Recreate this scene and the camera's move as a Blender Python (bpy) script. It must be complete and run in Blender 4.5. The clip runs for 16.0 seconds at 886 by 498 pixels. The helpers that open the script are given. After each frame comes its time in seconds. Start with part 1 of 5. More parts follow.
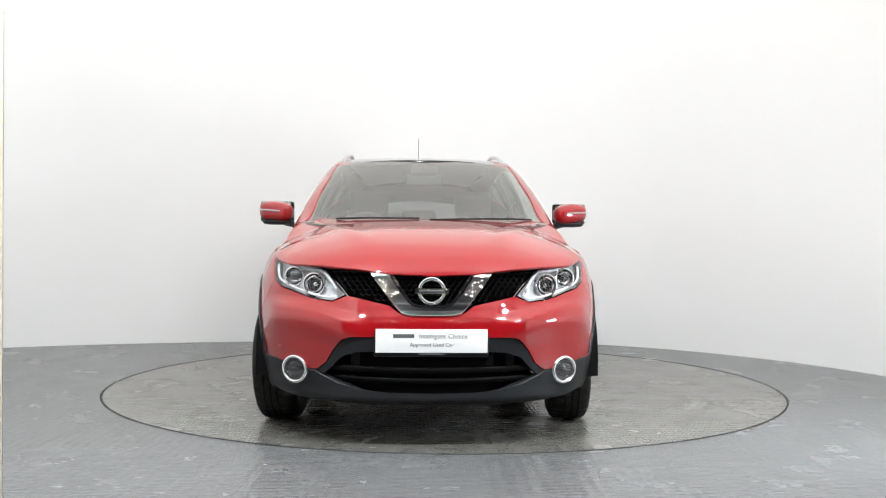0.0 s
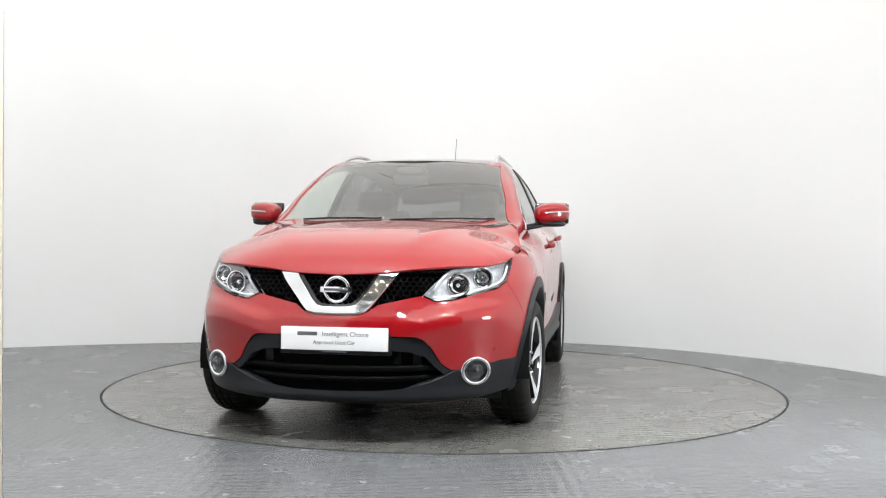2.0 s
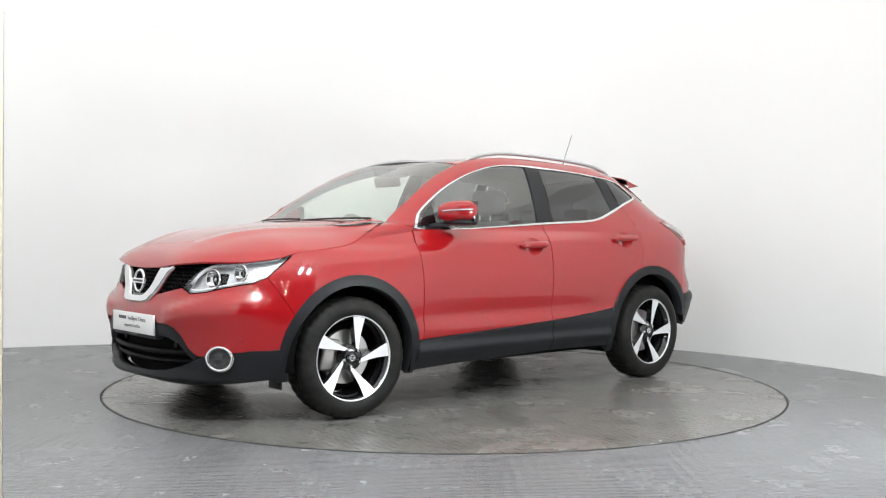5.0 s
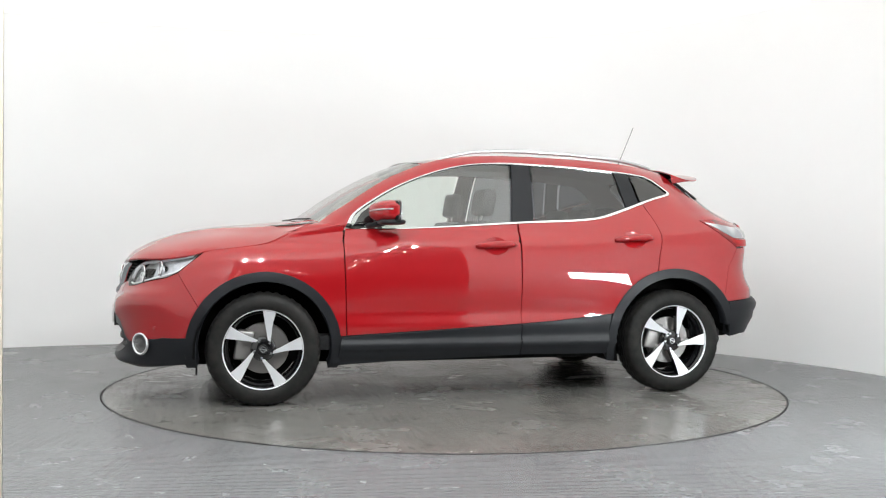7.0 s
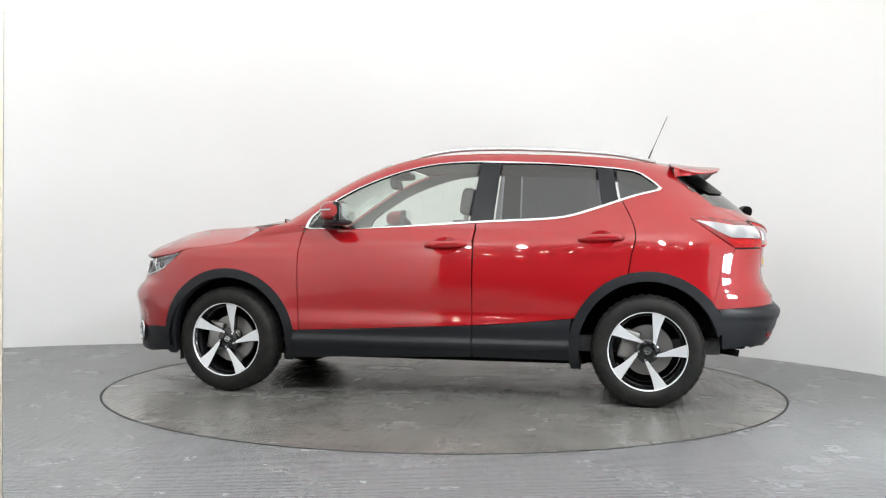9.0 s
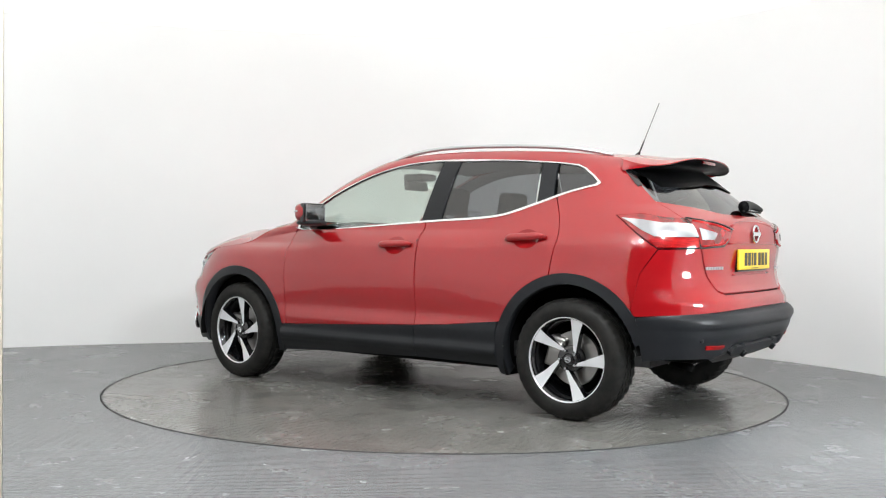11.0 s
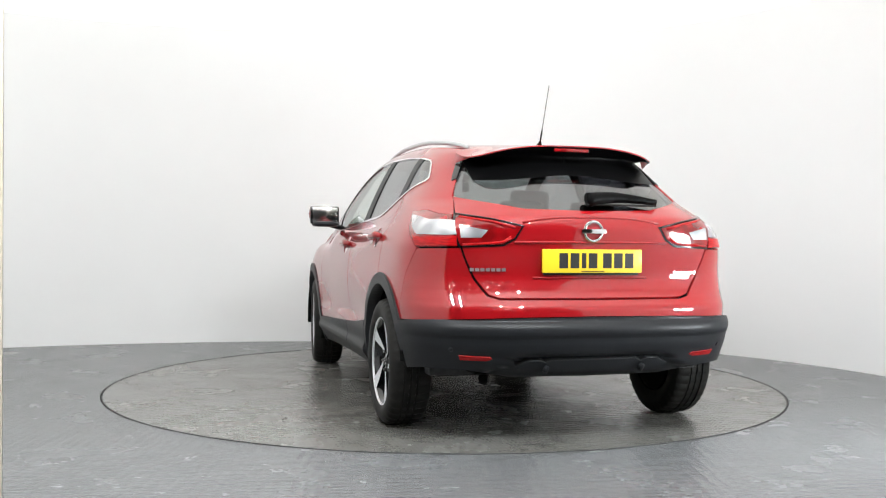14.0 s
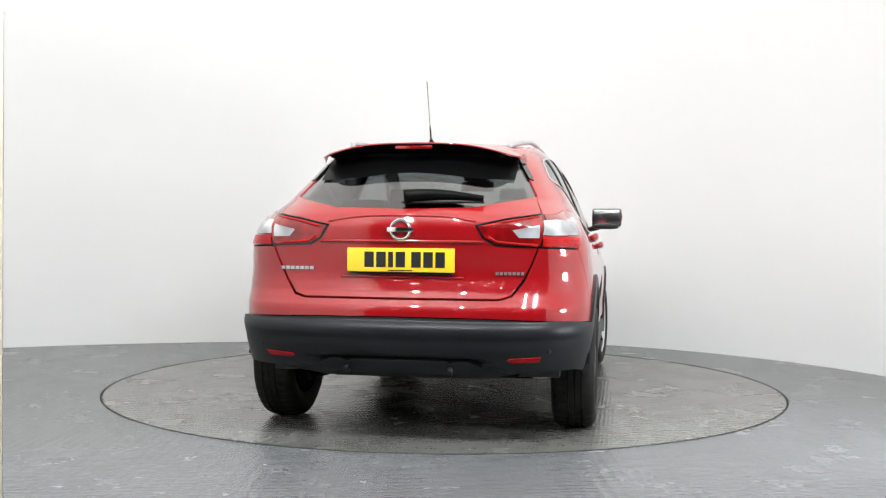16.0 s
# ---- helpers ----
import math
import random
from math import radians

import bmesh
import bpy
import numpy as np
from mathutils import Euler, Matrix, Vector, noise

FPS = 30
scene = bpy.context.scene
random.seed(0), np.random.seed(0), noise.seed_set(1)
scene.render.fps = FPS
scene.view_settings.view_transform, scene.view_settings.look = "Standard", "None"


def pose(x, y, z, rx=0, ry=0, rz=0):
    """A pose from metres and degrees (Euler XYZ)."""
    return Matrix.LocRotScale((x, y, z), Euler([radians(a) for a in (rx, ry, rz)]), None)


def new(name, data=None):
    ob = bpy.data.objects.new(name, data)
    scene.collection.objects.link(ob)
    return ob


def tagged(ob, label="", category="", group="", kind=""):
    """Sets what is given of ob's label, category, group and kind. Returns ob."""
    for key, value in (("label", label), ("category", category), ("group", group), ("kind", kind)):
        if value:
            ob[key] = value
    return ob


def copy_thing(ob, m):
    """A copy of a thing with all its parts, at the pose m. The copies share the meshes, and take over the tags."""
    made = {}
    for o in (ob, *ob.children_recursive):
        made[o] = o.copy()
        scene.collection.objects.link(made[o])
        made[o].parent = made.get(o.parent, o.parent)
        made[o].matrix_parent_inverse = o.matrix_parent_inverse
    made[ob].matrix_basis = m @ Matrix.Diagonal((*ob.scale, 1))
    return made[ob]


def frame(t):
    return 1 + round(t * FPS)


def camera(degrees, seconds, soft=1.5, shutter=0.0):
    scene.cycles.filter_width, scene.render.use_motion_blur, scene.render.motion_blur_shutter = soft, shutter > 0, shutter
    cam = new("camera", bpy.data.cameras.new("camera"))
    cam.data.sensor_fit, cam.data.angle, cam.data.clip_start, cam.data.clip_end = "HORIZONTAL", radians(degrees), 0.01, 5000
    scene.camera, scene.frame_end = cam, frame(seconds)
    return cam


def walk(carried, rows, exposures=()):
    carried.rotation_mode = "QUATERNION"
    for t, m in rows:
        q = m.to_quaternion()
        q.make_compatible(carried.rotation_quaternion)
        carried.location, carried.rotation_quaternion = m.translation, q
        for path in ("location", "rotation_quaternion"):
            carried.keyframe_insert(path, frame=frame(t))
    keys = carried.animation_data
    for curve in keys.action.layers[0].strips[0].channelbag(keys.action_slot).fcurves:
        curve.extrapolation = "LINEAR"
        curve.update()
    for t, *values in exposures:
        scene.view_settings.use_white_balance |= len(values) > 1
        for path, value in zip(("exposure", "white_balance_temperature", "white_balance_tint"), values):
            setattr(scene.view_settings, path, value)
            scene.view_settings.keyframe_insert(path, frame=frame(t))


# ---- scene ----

# camera: stands still in the opening of a round photo studio
cam = camera(49.0, 16.0, soft=1.15)
EYE = pose(0.0, -6.7103, 0.9932, 90 - 0.595, 0, 0.1432) @ pose(0, 0, 0, 0, 0, 0.4876)
walk(cam, [(0.0, EYE), (16.0, EYE)])

# the turntable's heading, degrees, second by second
TURN = [(0, -87.29), (0.5, -87.93), (1, -90.22), (1.5, -94.05), (2, -99.6), (2.5, -105.85), (3, -112.4), (3.5, -118.95),
        (4, -125.4), (4.5, -131.9), (5, -138.4), (5.6, -146.3), (6.25, -154.8), (6.9, -163.2), (7.5, -171.05), (8, -177.6), (8.5, -184.0),
        (9, -190.4), (9.6, -198.1), (10.25, -206.5), (10.9, -214.8), (11.5, -222.45), (12, -228.9), (12.5, -235.2), (13, -241.5),
        (13.5, -247.9), (14, -254.4), (14.5, -260.8), (15, -267.35), (15.5, -273.75), (16, -280.34)]
CAR_OFF = Vector((0.0328, 0.1634, 0.0))   # the turntable's axis in the car's space

# ---- world and exposure ----
world = bpy.data.worlds.new("world")
scene.world = world
world.use_nodes = True
world.node_tree.nodes["Background"].inputs[0].default_value = (0.5, 0.55, 0.6, 1)
world.node_tree.nodes["Background"].inputs[1].default_value = 0.05
scene.view_settings.exposure = 0.65


# ---- materials ----
def mat(name, color, rough=0.5, metal=0.0, coat=0.0, coat_rough=0.03, spec=0.5, emit=None, strength=0.0):
    m = bpy.data.materials.new(name)
    m.use_nodes = True
    b = m.node_tree.nodes["Principled BSDF"]
    b.inputs["Base Color"].default_value = (*color, 1)
    b.inputs["Roughness"].default_value = rough
    b.inputs["Metallic"].default_value = metal
    b.inputs["Coat Weight"].default_value = coat
    b.inputs["Coat Roughness"].default_value = coat_rough
    b.inputs["Specular IOR Level"].default_value = spec
    if emit:
        b.inputs["Emission Color"].default_value = (*emit, 1)
        b.inputs["Emission Strength"].default_value = strength
    return m


def nd(m, kind, **ins):
    n = m.node_tree.nodes.new(kind)
    for k, v in ins.items():
        n.inputs[k.replace("_", " ")].default_value = v
    return n


def link(m, a, out, b, inp):
    m.node_tree.links.new(a.outputs[out], b.inputs[inp])


def vary(m, scale, low, high, inp="Base Color", detail=4.0, rough=0.6, stretch=(1, 1, 1), lo=0.35, hi=0.65):
    """Noise between two values or colours on one input, in object space."""
    b = m.node_tree.nodes["Principled BSDF"]
    tc = m.node_tree.nodes.new("ShaderNodeTexCoord")
    mp = nd(m, "ShaderNodeMapping", Scale=stretch)
    n = nd(m, "ShaderNodeTexNoise", Scale=scale, Detail=detail, Roughness=rough)
    r = m.node_tree.nodes.new("ShaderNodeValToRGB")
    r.color_ramp.elements[0].position, r.color_ramp.elements[1].position = lo, hi
    for e, c in zip(r.color_ramp.elements, (low, high)):
        e.color = (*c, 1) if isinstance(c, tuple) else (c, c, c, 1)
    link(m, tc, "Object", mp, "Vector"), link(m, mp, "Vector", n, "Vector"), link(m, n, "Fac", r, "Fac")
    link(m, r, "Color", b, inp)
    return r


def bumpy(m, scale, dist, strength=0.3, kind="ShaderNodeTexNoise", stretch=(1, 1, 1)):
    b = m.node_tree.nodes["Principled BSDF"]
    tc = m.node_tree.nodes.new("ShaderNodeTexCoord")
    mp = nd(m, "ShaderNodeMapping", Scale=stretch)
    n = nd(m, kind, Scale=scale)
    bp = nd(m, "ShaderNodeBump", Strength=strength, Distance=dist)
    link(m, tc, "Object", mp, "Vector"), link(m, mp, "Vector", n, "Vector")
    link(m, n, "Fac" if kind == "ShaderNodeTexNoise" else "Distance", bp, "Height")
    link(m, bp, "Normal", b, "Normal")
    return bp


PAINT = mat("red_paint", (0.26, 0.0030, 0.0057), 0.38, 0.0, 1.0, 0.015, spec=0.12)
PAINT.node_tree.nodes["Principled BSDF"].inputs["Coat IOR"].default_value = 1.72
vary(PAINT, 900, (0.275, 0.0030, 0.0058), (0.305, 0.0038, 0.0068), detail=1)
PLASTIC = mat("black_plastic", (0.010, 0.011, 0.013), 0.42, spec=0.3)
vary(PLASTIC, 3.0, (0.008, 0.009, 0.011), (0.012, 0.013, 0.0155))
bumpy(PLASTIC, 700, 0.0004, 0.25)
BLACK = mat("gloss_black", (0.006, 0.006, 0.007), 0.12, 0, 0.6)
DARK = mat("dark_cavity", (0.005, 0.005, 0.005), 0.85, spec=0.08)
bumpy(DARK, 40, 0.002, 0.2)
RUBBER = mat("tyre_rubber", (0.007, 0.007, 0.0072), 0.55, spec=0.18)
vary(RUBBER, 14, (0.009, 0.009, 0.0088), (0.018, 0.017, 0.0155))
CHROME = mat("chrome", (0.82, 0.83, 0.85), 0.08, 1.0)
SATIN = mat("satin_aluminium", (0.56, 0.57, 0.59), 0.32, 0.9)
ALLOY = mat("machined_alloy", (0.80, 0.81, 0.83), 0.32, 0.55)
bumpy(ALLOY, 300, 0.0003, 0.1)
STEEL = mat("brake_steel", (0.35, 0.34, 0.33), 0.4, 1.0)
vary(STEEL, 20, 0.3, 0.5, "Roughness")
WHITE = mat("plate_white", (0.80, 0.80, 0.80), 0.35)
YELLOW = mat("plate_yellow", (0.83, 0.56, 0.02), 0.35, 0, 0.3)
INK = mat("plate_ink", (0.012, 0.012, 0.013), 0.4)
GREYINK = mat("grey_ink", (0.09, 0.09, 0.10), 0.5)
REDLENS = mat("red_lens", (0.40, 0.004, 0.006), 0.3, 0, 0.35, spec=0.1)
vary(REDLENS, 25, (0.26, 0.002, 0.004), (0.40, 0.005, 0.006), detail=0, stretch=(1, 1, 6))
CLEARLENS = mat("clear_lamp_lens", (0.5, 0.5, 0.52), 0.2, 0.5, 0.6)
vary(CLEARLENS, 9, (0.34, 0.34, 0.36), (0.66, 0.66, 0.68), detail=0)
REFLECTOR = mat("lamp_reflector", (0.74, 0.75, 0.77), 0.12, 1.0)
LAMPGREY = mat("lamp_housing", (0.72, 0.73, 0.76), 0.26, 0.3)
vary(LAMPGREY, 40, (0.60, 0.61, 0.64), (0.80, 0.81, 0.84), detail=1)
GRILLE = mat("grille_black", (0.002, 0.002, 0.0022), 0.4, spec=0.08)
DEEPRED = mat("dark_red_lens", (0.20, 0.0025, 0.004), 0.12, 0, 1.0)
vary(DEEPRED, 20, (0.15, 0.002, 0.003), (0.25, 0.003, 0.005), detail=0)
TRIM = mat("interior_trim", (0.035, 0.035, 0.037), 0.7)
vary(TRIM, 30, (0.028, 0.028, 0.03), (0.045, 0.045, 0.046))
SEAT = mat("seat_fabric", (0.03, 0.03, 0.033), 0.85)
bumpy(SEAT, 120, 0.001, 0.1)
HEADLINER = mat("pale_headliner", (0.42, 0.42, 0.40), 0.9)
bumpy(HEADLINER, 8, 0.001, 0.1)


def glass_mat(name, tint, f0=0.08):
    """Thin glass: clear through, glossier towards grazing view."""
    m = bpy.data.materials.new(name)
    m.use_nodes = True
    nt = m.node_tree
    nt.nodes.remove(nt.nodes["Principled BSDF"])
    tr = nd(m, "ShaderNodeBsdfTransparent", Color=(*tint, 1))
    gl = nd(m, "ShaderNodeBsdfGlossy", Roughness=0.01)
    lw = nd(m, "ShaderNodeLayerWeight", Blend=0.5)
    pw = nt.nodes.new("ShaderNodeMath")
    pw.operation = "POWER"
    pw.inputs[1].default_value = 4.0
    fr = nt.nodes.new("ShaderNodeMath")
    fr.operation = "MULTIPLY_ADD"
    fr.inputs[1].default_value, fr.inputs[2].default_value = 1 - f0, f0
    nt.links.new(lw.outputs["Facing"], pw.inputs[0])
    nt.links.new(pw.outputs[0], fr.inputs[0])
    mx = nt.nodes.new("ShaderNodeMixShader")
    nt.links.new(fr.outputs[0], mx.inputs[0])
    nt.links.new(tr.outputs[0], mx.inputs[1])
    nt.links.new(gl.outputs[0], mx.inputs[2])
    nt.links.new(mx.outputs[0], nt.nodes["Material Output"].inputs[0])
    return m


GLASS = glass_mat("green_glass", (0.90, 0.955, 0.92), 0.16)
SCREEN = glass_mat("windscreen_glass", (0.84, 0.95, 0.885), 0.24)
PRIVACY = glass_mat("privacy_glass", (0.19, 0.20, 0.22), 0.11)
REARGLASS = glass_mat("rear_privacy_glass", (0.22, 0.23, 0.25), 0.16)
LENS = glass_mat("headlight_lens", (0.95, 0.96, 0.97), 0.05)

# studio surfaces
WALL = mat("white_wall_paint", (0.91, 0.912, 0.915), 0.6)
vary(WALL, 0.7, (0.90, 0.903, 0.906), (0.92, 0.923, 0.925))
bumpy(WALL, 60, 0.0006, 0.15)
JAMB = mat("beige_jamb_paint", (0.72, 0.64, 0.52), 0.6)
vary(JAMB, 5, (0.68, 0.60, 0.48), (0.75, 0.67, 0.55))
BEAD = mat("white_corner_bead", (0.8, 0.8, 0.82), 0.4)
LIGHTCEIL = mat("luminous_ceiling", (0.8, 0.8, 0.78), 0.7, emit=(1.0, 0.99, 0.93), strength=0.52)
HALL = mat("hall_wall_paint", (0.07, 0.07, 0.07), 0.8)
vary(HALL, 1.2, (0.06, 0.06, 0.06), (0.08, 0.08, 0.08))
SOFTBOX = mat("softbox_glow", (0.9, 0.9, 0.9), 0.5, emit=(0.90, 0.965, 1.0), strength=46.0)
# glow of the lamps added over the opening to lift the walls
FILLSPOT = mat("fill_spot_glow", (0.9, 0.9, 0.9), 0.4, emit=(0.93, 0.975, 1.0), strength=840.0)
LAMPGLOW = mat("spot_glow", (0.9, 0.9, 0.85), 0.4, emit=(1.0, 0.93, 0.8), strength=60.0)


def floor_mat(name, base_lo, base_hi, seed, scuffs, tread_relief):
    """Grey painted floor: stains at two scales, a fine raised tread, uneven gloss."""
    m = mat(name, base_lo, 0.35)
    b = m.node_tree.nodes["Principled BSDF"]
    tc = m.node_tree.nodes.new("ShaderNodeTexCoord")
    mp = nd(m, "ShaderNodeMapping", Location=(seed, seed * 0.7, 0))
    link(m, tc, "Object", mp, "Vector")
    big = nd(m, "ShaderNodeTexNoise", Scale=2.3, Detail=7.0, Roughness=0.62, Distortion=0.25)
    fine = nd(m, "ShaderNodeTexNoise", Scale=9.0, Detail=8.0, Roughness=0.7, Distortion=1.2)
    ramp = m.node_tree.nodes.new("ShaderNodeValToRGB")
    ramp.color_ramp.elements[0].position, ramp.color_ramp.elements[1].position = 0.30, 0.72
    ramp.color_ramp.elements[0].color, ramp.color_ramp.elements[1].color = (*base_lo, 1), (*base_hi, 1)
    dirt = m.node_tree.nodes.new("ShaderNodeValToRGB")
    dirt.color_ramp.elements[0].position, dirt.color_ramp.elements[1].position = 0.25, 0.85
    dirt.color_ramp.elements[0].color, dirt.color_ramp.elements[1].color = (0.80, 0.79, 0.77, 1), (1, 1, 1, 1)
    mul = m.node_tree.nodes.new("ShaderNodeMixRGB")
    mul.blend_type, mul.inputs[0].default_value = "MULTIPLY", 0.75
    rr = m.node_tree.nodes.new("ShaderNodeMapRange")
    rr.inputs["From Min"].default_value, rr.inputs["From Max"].default_value = 0.3, 0.7
    rr.inputs["To Min"].default_value, rr.inputs["To Max"].default_value = 0.20, 0.30
    for n in (big, fine):
        link(m, mp, "Vector", n, "Vector")
    link(m, big, "Fac", ramp, "Fac"), link(m, fine, "Fac", dirt, "Fac")
    m.node_tree.links.new(ramp.outputs[0], mul.inputs[1])
    m.node_tree.links.new(dirt.outputs[0], mul.inputs[2])
    # dark scuffs
    scuff = nd(m, "ShaderNodeTexNoise", Scale=4.5, Detail=5.0, Roughness=0.7)
    spots = m.node_tree.nodes.new("ShaderNodeValToRGB")
    spots.color_ramp.elements[0].position, spots.color_ramp.elements[1].position = 0.60, 0.70
    spots.color_ramp.elements[0].color, spots.color_ramp.elements[1].color = (1, 1, 1, 1), (0.58, 0.58, 0.57, 1)
    mul2 = m.node_tree.nodes.new("ShaderNodeMixRGB")
    mul2.blend_type, mul2.inputs[0].default_value = "MULTIPLY", scuffs
    link(m, mp, "Vector", scuff, "Vector"), link(m, scuff, "Fac", spots, "Fac")
    m.node_tree.links.new(mul.outputs[0], mul2.inputs[1])
    m.node_tree.links.new(spots.outputs[0], mul2.inputs[2])
    m.node_tree.links.new(mul2.outputs[0], b.inputs["Base Color"])
    link(m, big, "Fac", rr, "Value"), link(m, rr, "Result", b, "Roughness")
    tread = nd(m, "ShaderNodeTexVoronoi", Scale=34.0, Randomness=0.22)
    mp2 = nd(m, "ShaderNodeMapping", Scale=(0.55, 1.3, 1.0))
    link(m, tc, "Object", mp2, "Vector")
    bump = nd(m, "ShaderNodeBump", Strength=tread_relief, Distance=0.009)
    bump2 = nd(m, "ShaderNodeBump", Strength=0.02, Distance=0.004)
    link(m, mp2, "Vector", tread, "Vector"), link(m, tread, "Distance", bump, "Height")
    link(m, fine, "Fac", bump2, "Height"), link(m, bump, "Normal", bump2, "Normal"), link(m, bump2, "Normal", b, "Normal")
    return m


FLOOR = floor_mat("grey_floor_paint", (0.160, 0.166, 0.175), (0.188, 0.194, 0.202), 3.0, 0.25, 0.85)
DISC = floor_mat("worn_turntable_paint", (0.135, 0.133, 0.125), (0.195, 0.191, 0.180), 11.0, 1.0, 0.16)


# ---- mesh helpers ----
def part(name, bm, material, parent=None, label="", smooth=True):
    me = bpy.data.meshes.new(name)
    bm.to_mesh(me)
    bm.free()
    me.materials.append(material)
    if smooth:
        me.shade_smooth()
    ob = new(name, me)
    if parent:
        ob.parent = parent
    if label:
        tagged(ob, label)
    return ob


def crease(ob, degrees=35):
    me = ob.data
    me.set_sharp_from_angle(angle=radians(degrees))
    return ob


def box_bm(bm, x0, x1, y0, y1, z0, z1, bevel=0.0, m=None):
    vs = [bm.verts.new(v) for v in ((x0, y0, z0), (x1, y0, z0), (x1, y1, z0), (x0, y1, z0), (x0, y0, z1), (x1, y0, z1), (x1, y1, z1), (x0, y1, z1))]
    fs = [bm.faces.new([vs[i] for i in f]) for f in ((3, 2, 1, 0), (4, 5, 6, 7), (0, 1, 5, 4), (1, 2, 6, 5), (2, 3, 7, 6), (3, 0, 4, 7))]
    if bevel:
        es = list({e for f in fs for e in f.edges})
        out = bmesh.ops.bevel(bm, geom=es, offset=bevel, segments=2, affect="EDGES", profile=0.6)
        vs = list({v for f in out["faces"] for v in f.verts} | {v for v in vs if v.is_valid})
    if m is not None:
        bmesh.ops.transform(bm, matrix=m, verts=vs)
    return bm


def boxed(name, dims, material, parent=None, bevel=0.005, m=None, label=""):
    return crease(part(name, box_bm(bmesh.new(), *dims, bevel, m), material, parent, label))


def tube(name, pts, radius, material, parent=None, sides=8, label="", flat=1.0, closed=False):
    """A swept round bar along points; flat squashes it upright."""
    bm = bmesh.new()
    rings = []
    pts = [Vector(p) for p in pts]
    n = len(pts)
    for i, p in enumerate(pts):
        d = (pts[(i + 1) % n] - pts[i - 1]) if closed else (pts[min(i + 1, n - 1)] - pts[max(i - 1, 0)])
        d.normalize()
        side = d.cross(Vector((0, 0, 1)))
        side = side.normalized() if side.length > 1e-4 else Vector((1, 0, 0))
        up = side.cross(d)
        r = radius(i / (n - 1)) if callable(radius) else radius
        rings.append([bm.verts.new(p + r * (math.cos(a) * side + flat * math.sin(a) * up)) for a in (2 * math.pi * k / sides for k in range(sides))])
    for i in range(n if closed else n - 1):
        a, b = rings[i], rings[(i + 1) % n]
        for k in range(sides):
            bm.faces.new((a[k], a[(k + 1) % sides], b[(k + 1) % sides], b[k]))
    if not closed:
        bm.faces.new(rings[0][::-1])
        bm.faces.new(rings[-1])
    bmesh.ops.recalc_face_normals(bm, faces=bm.faces)
    return part(name, bm, material, parent, label)


def spline(pts, per=8):
    """Catmull-Rom through the points, any dimension."""
    p = [np.array(q, float) for q in pts]
    p = [2 * p[0] - p[1]] + p + [2 * p[-1] - p[-2]]
    out = []
    for i in range(1, len(p) - 2):
        for k in range(per):
            t = k / per
            a, b, c, d = p[i - 1], p[i], p[i + 1], p[i + 2]
            out.append(0.5 * (2 * b + (c - a) * t + (2 * a - 5 * b + 4 * c - d) * t * t + (3 * b - a - 3 * c + d) * t ** 3))
    out.append(p[-2])
    return [tuple(float(v) for v in q) for q in out]


def table(pairs):
    """A smooth monotone function through (key, value) pairs."""
    xs, ys = np.array([p[0] for p in pairs], float), np.array([p[1] for p in pairs], float)
    h, d = np.diff(xs), np.diff(ys) / np.diff(xs)
    g = np.empty(len(xs))
    g[0], g[-1] = d[0], d[-1]
    for i in range(1, len(xs) - 1):
        g[i] = 0 if d[i - 1] * d[i] <= 0 else 2 * d[i - 1] * d[i] / (d[i - 1] + d[i])

    def f(x):
        x = min(max(x, xs[0]), xs[-1])
        i = min(int(np.searchsorted(xs, x, "right")) - 1, len(xs) - 2)
        t = (x - xs[i]) / h[i]
        return float((2 * t ** 3 - 3 * t * t + 1) * ys[i] + (t ** 3 - 2 * t * t + t) * h[i] * g[i] + (3 * t * t - 2 * t ** 3) * ys[i + 1] + (t ** 3 - t * t) * h[i] * g[i + 1])
    return f


# ---- the studio ----
CEIL = 2.95
WALL_LINE = spline([(-1.325, -3.80), (-2.5, -3.62), (-4.0, -2.75), (-4.85, -1.3), (-5.0, 0.2), (-4.55, 1.35), (-3.9, 1.82), (-3.05, 2.2), (-1.86, 2.52),
                    (-0.2, 2.74), (0.9, 2.70), (1.6, 2.46), (2.12, 2.12), (2.52, 1.73), (2.87, 1.28), (3.13, 0.83), (3.33, 0.3), (3.45, -0.6),
                    (3.35, -1.8), (2.9, -2.9), (2.1, -3.8)], 6)


def offset_line(line, d):
    out = []
    for i, p in enumerate(line):
        a, b = line[max(i - 1, 0)], line[min(i + 1, len(line) - 1)]
        t = Vector((b[0] - a[0], b[1] - a[1])).normalized()
        out.append((p[0] - t.y * d, p[1] + t.x * d))
    return out


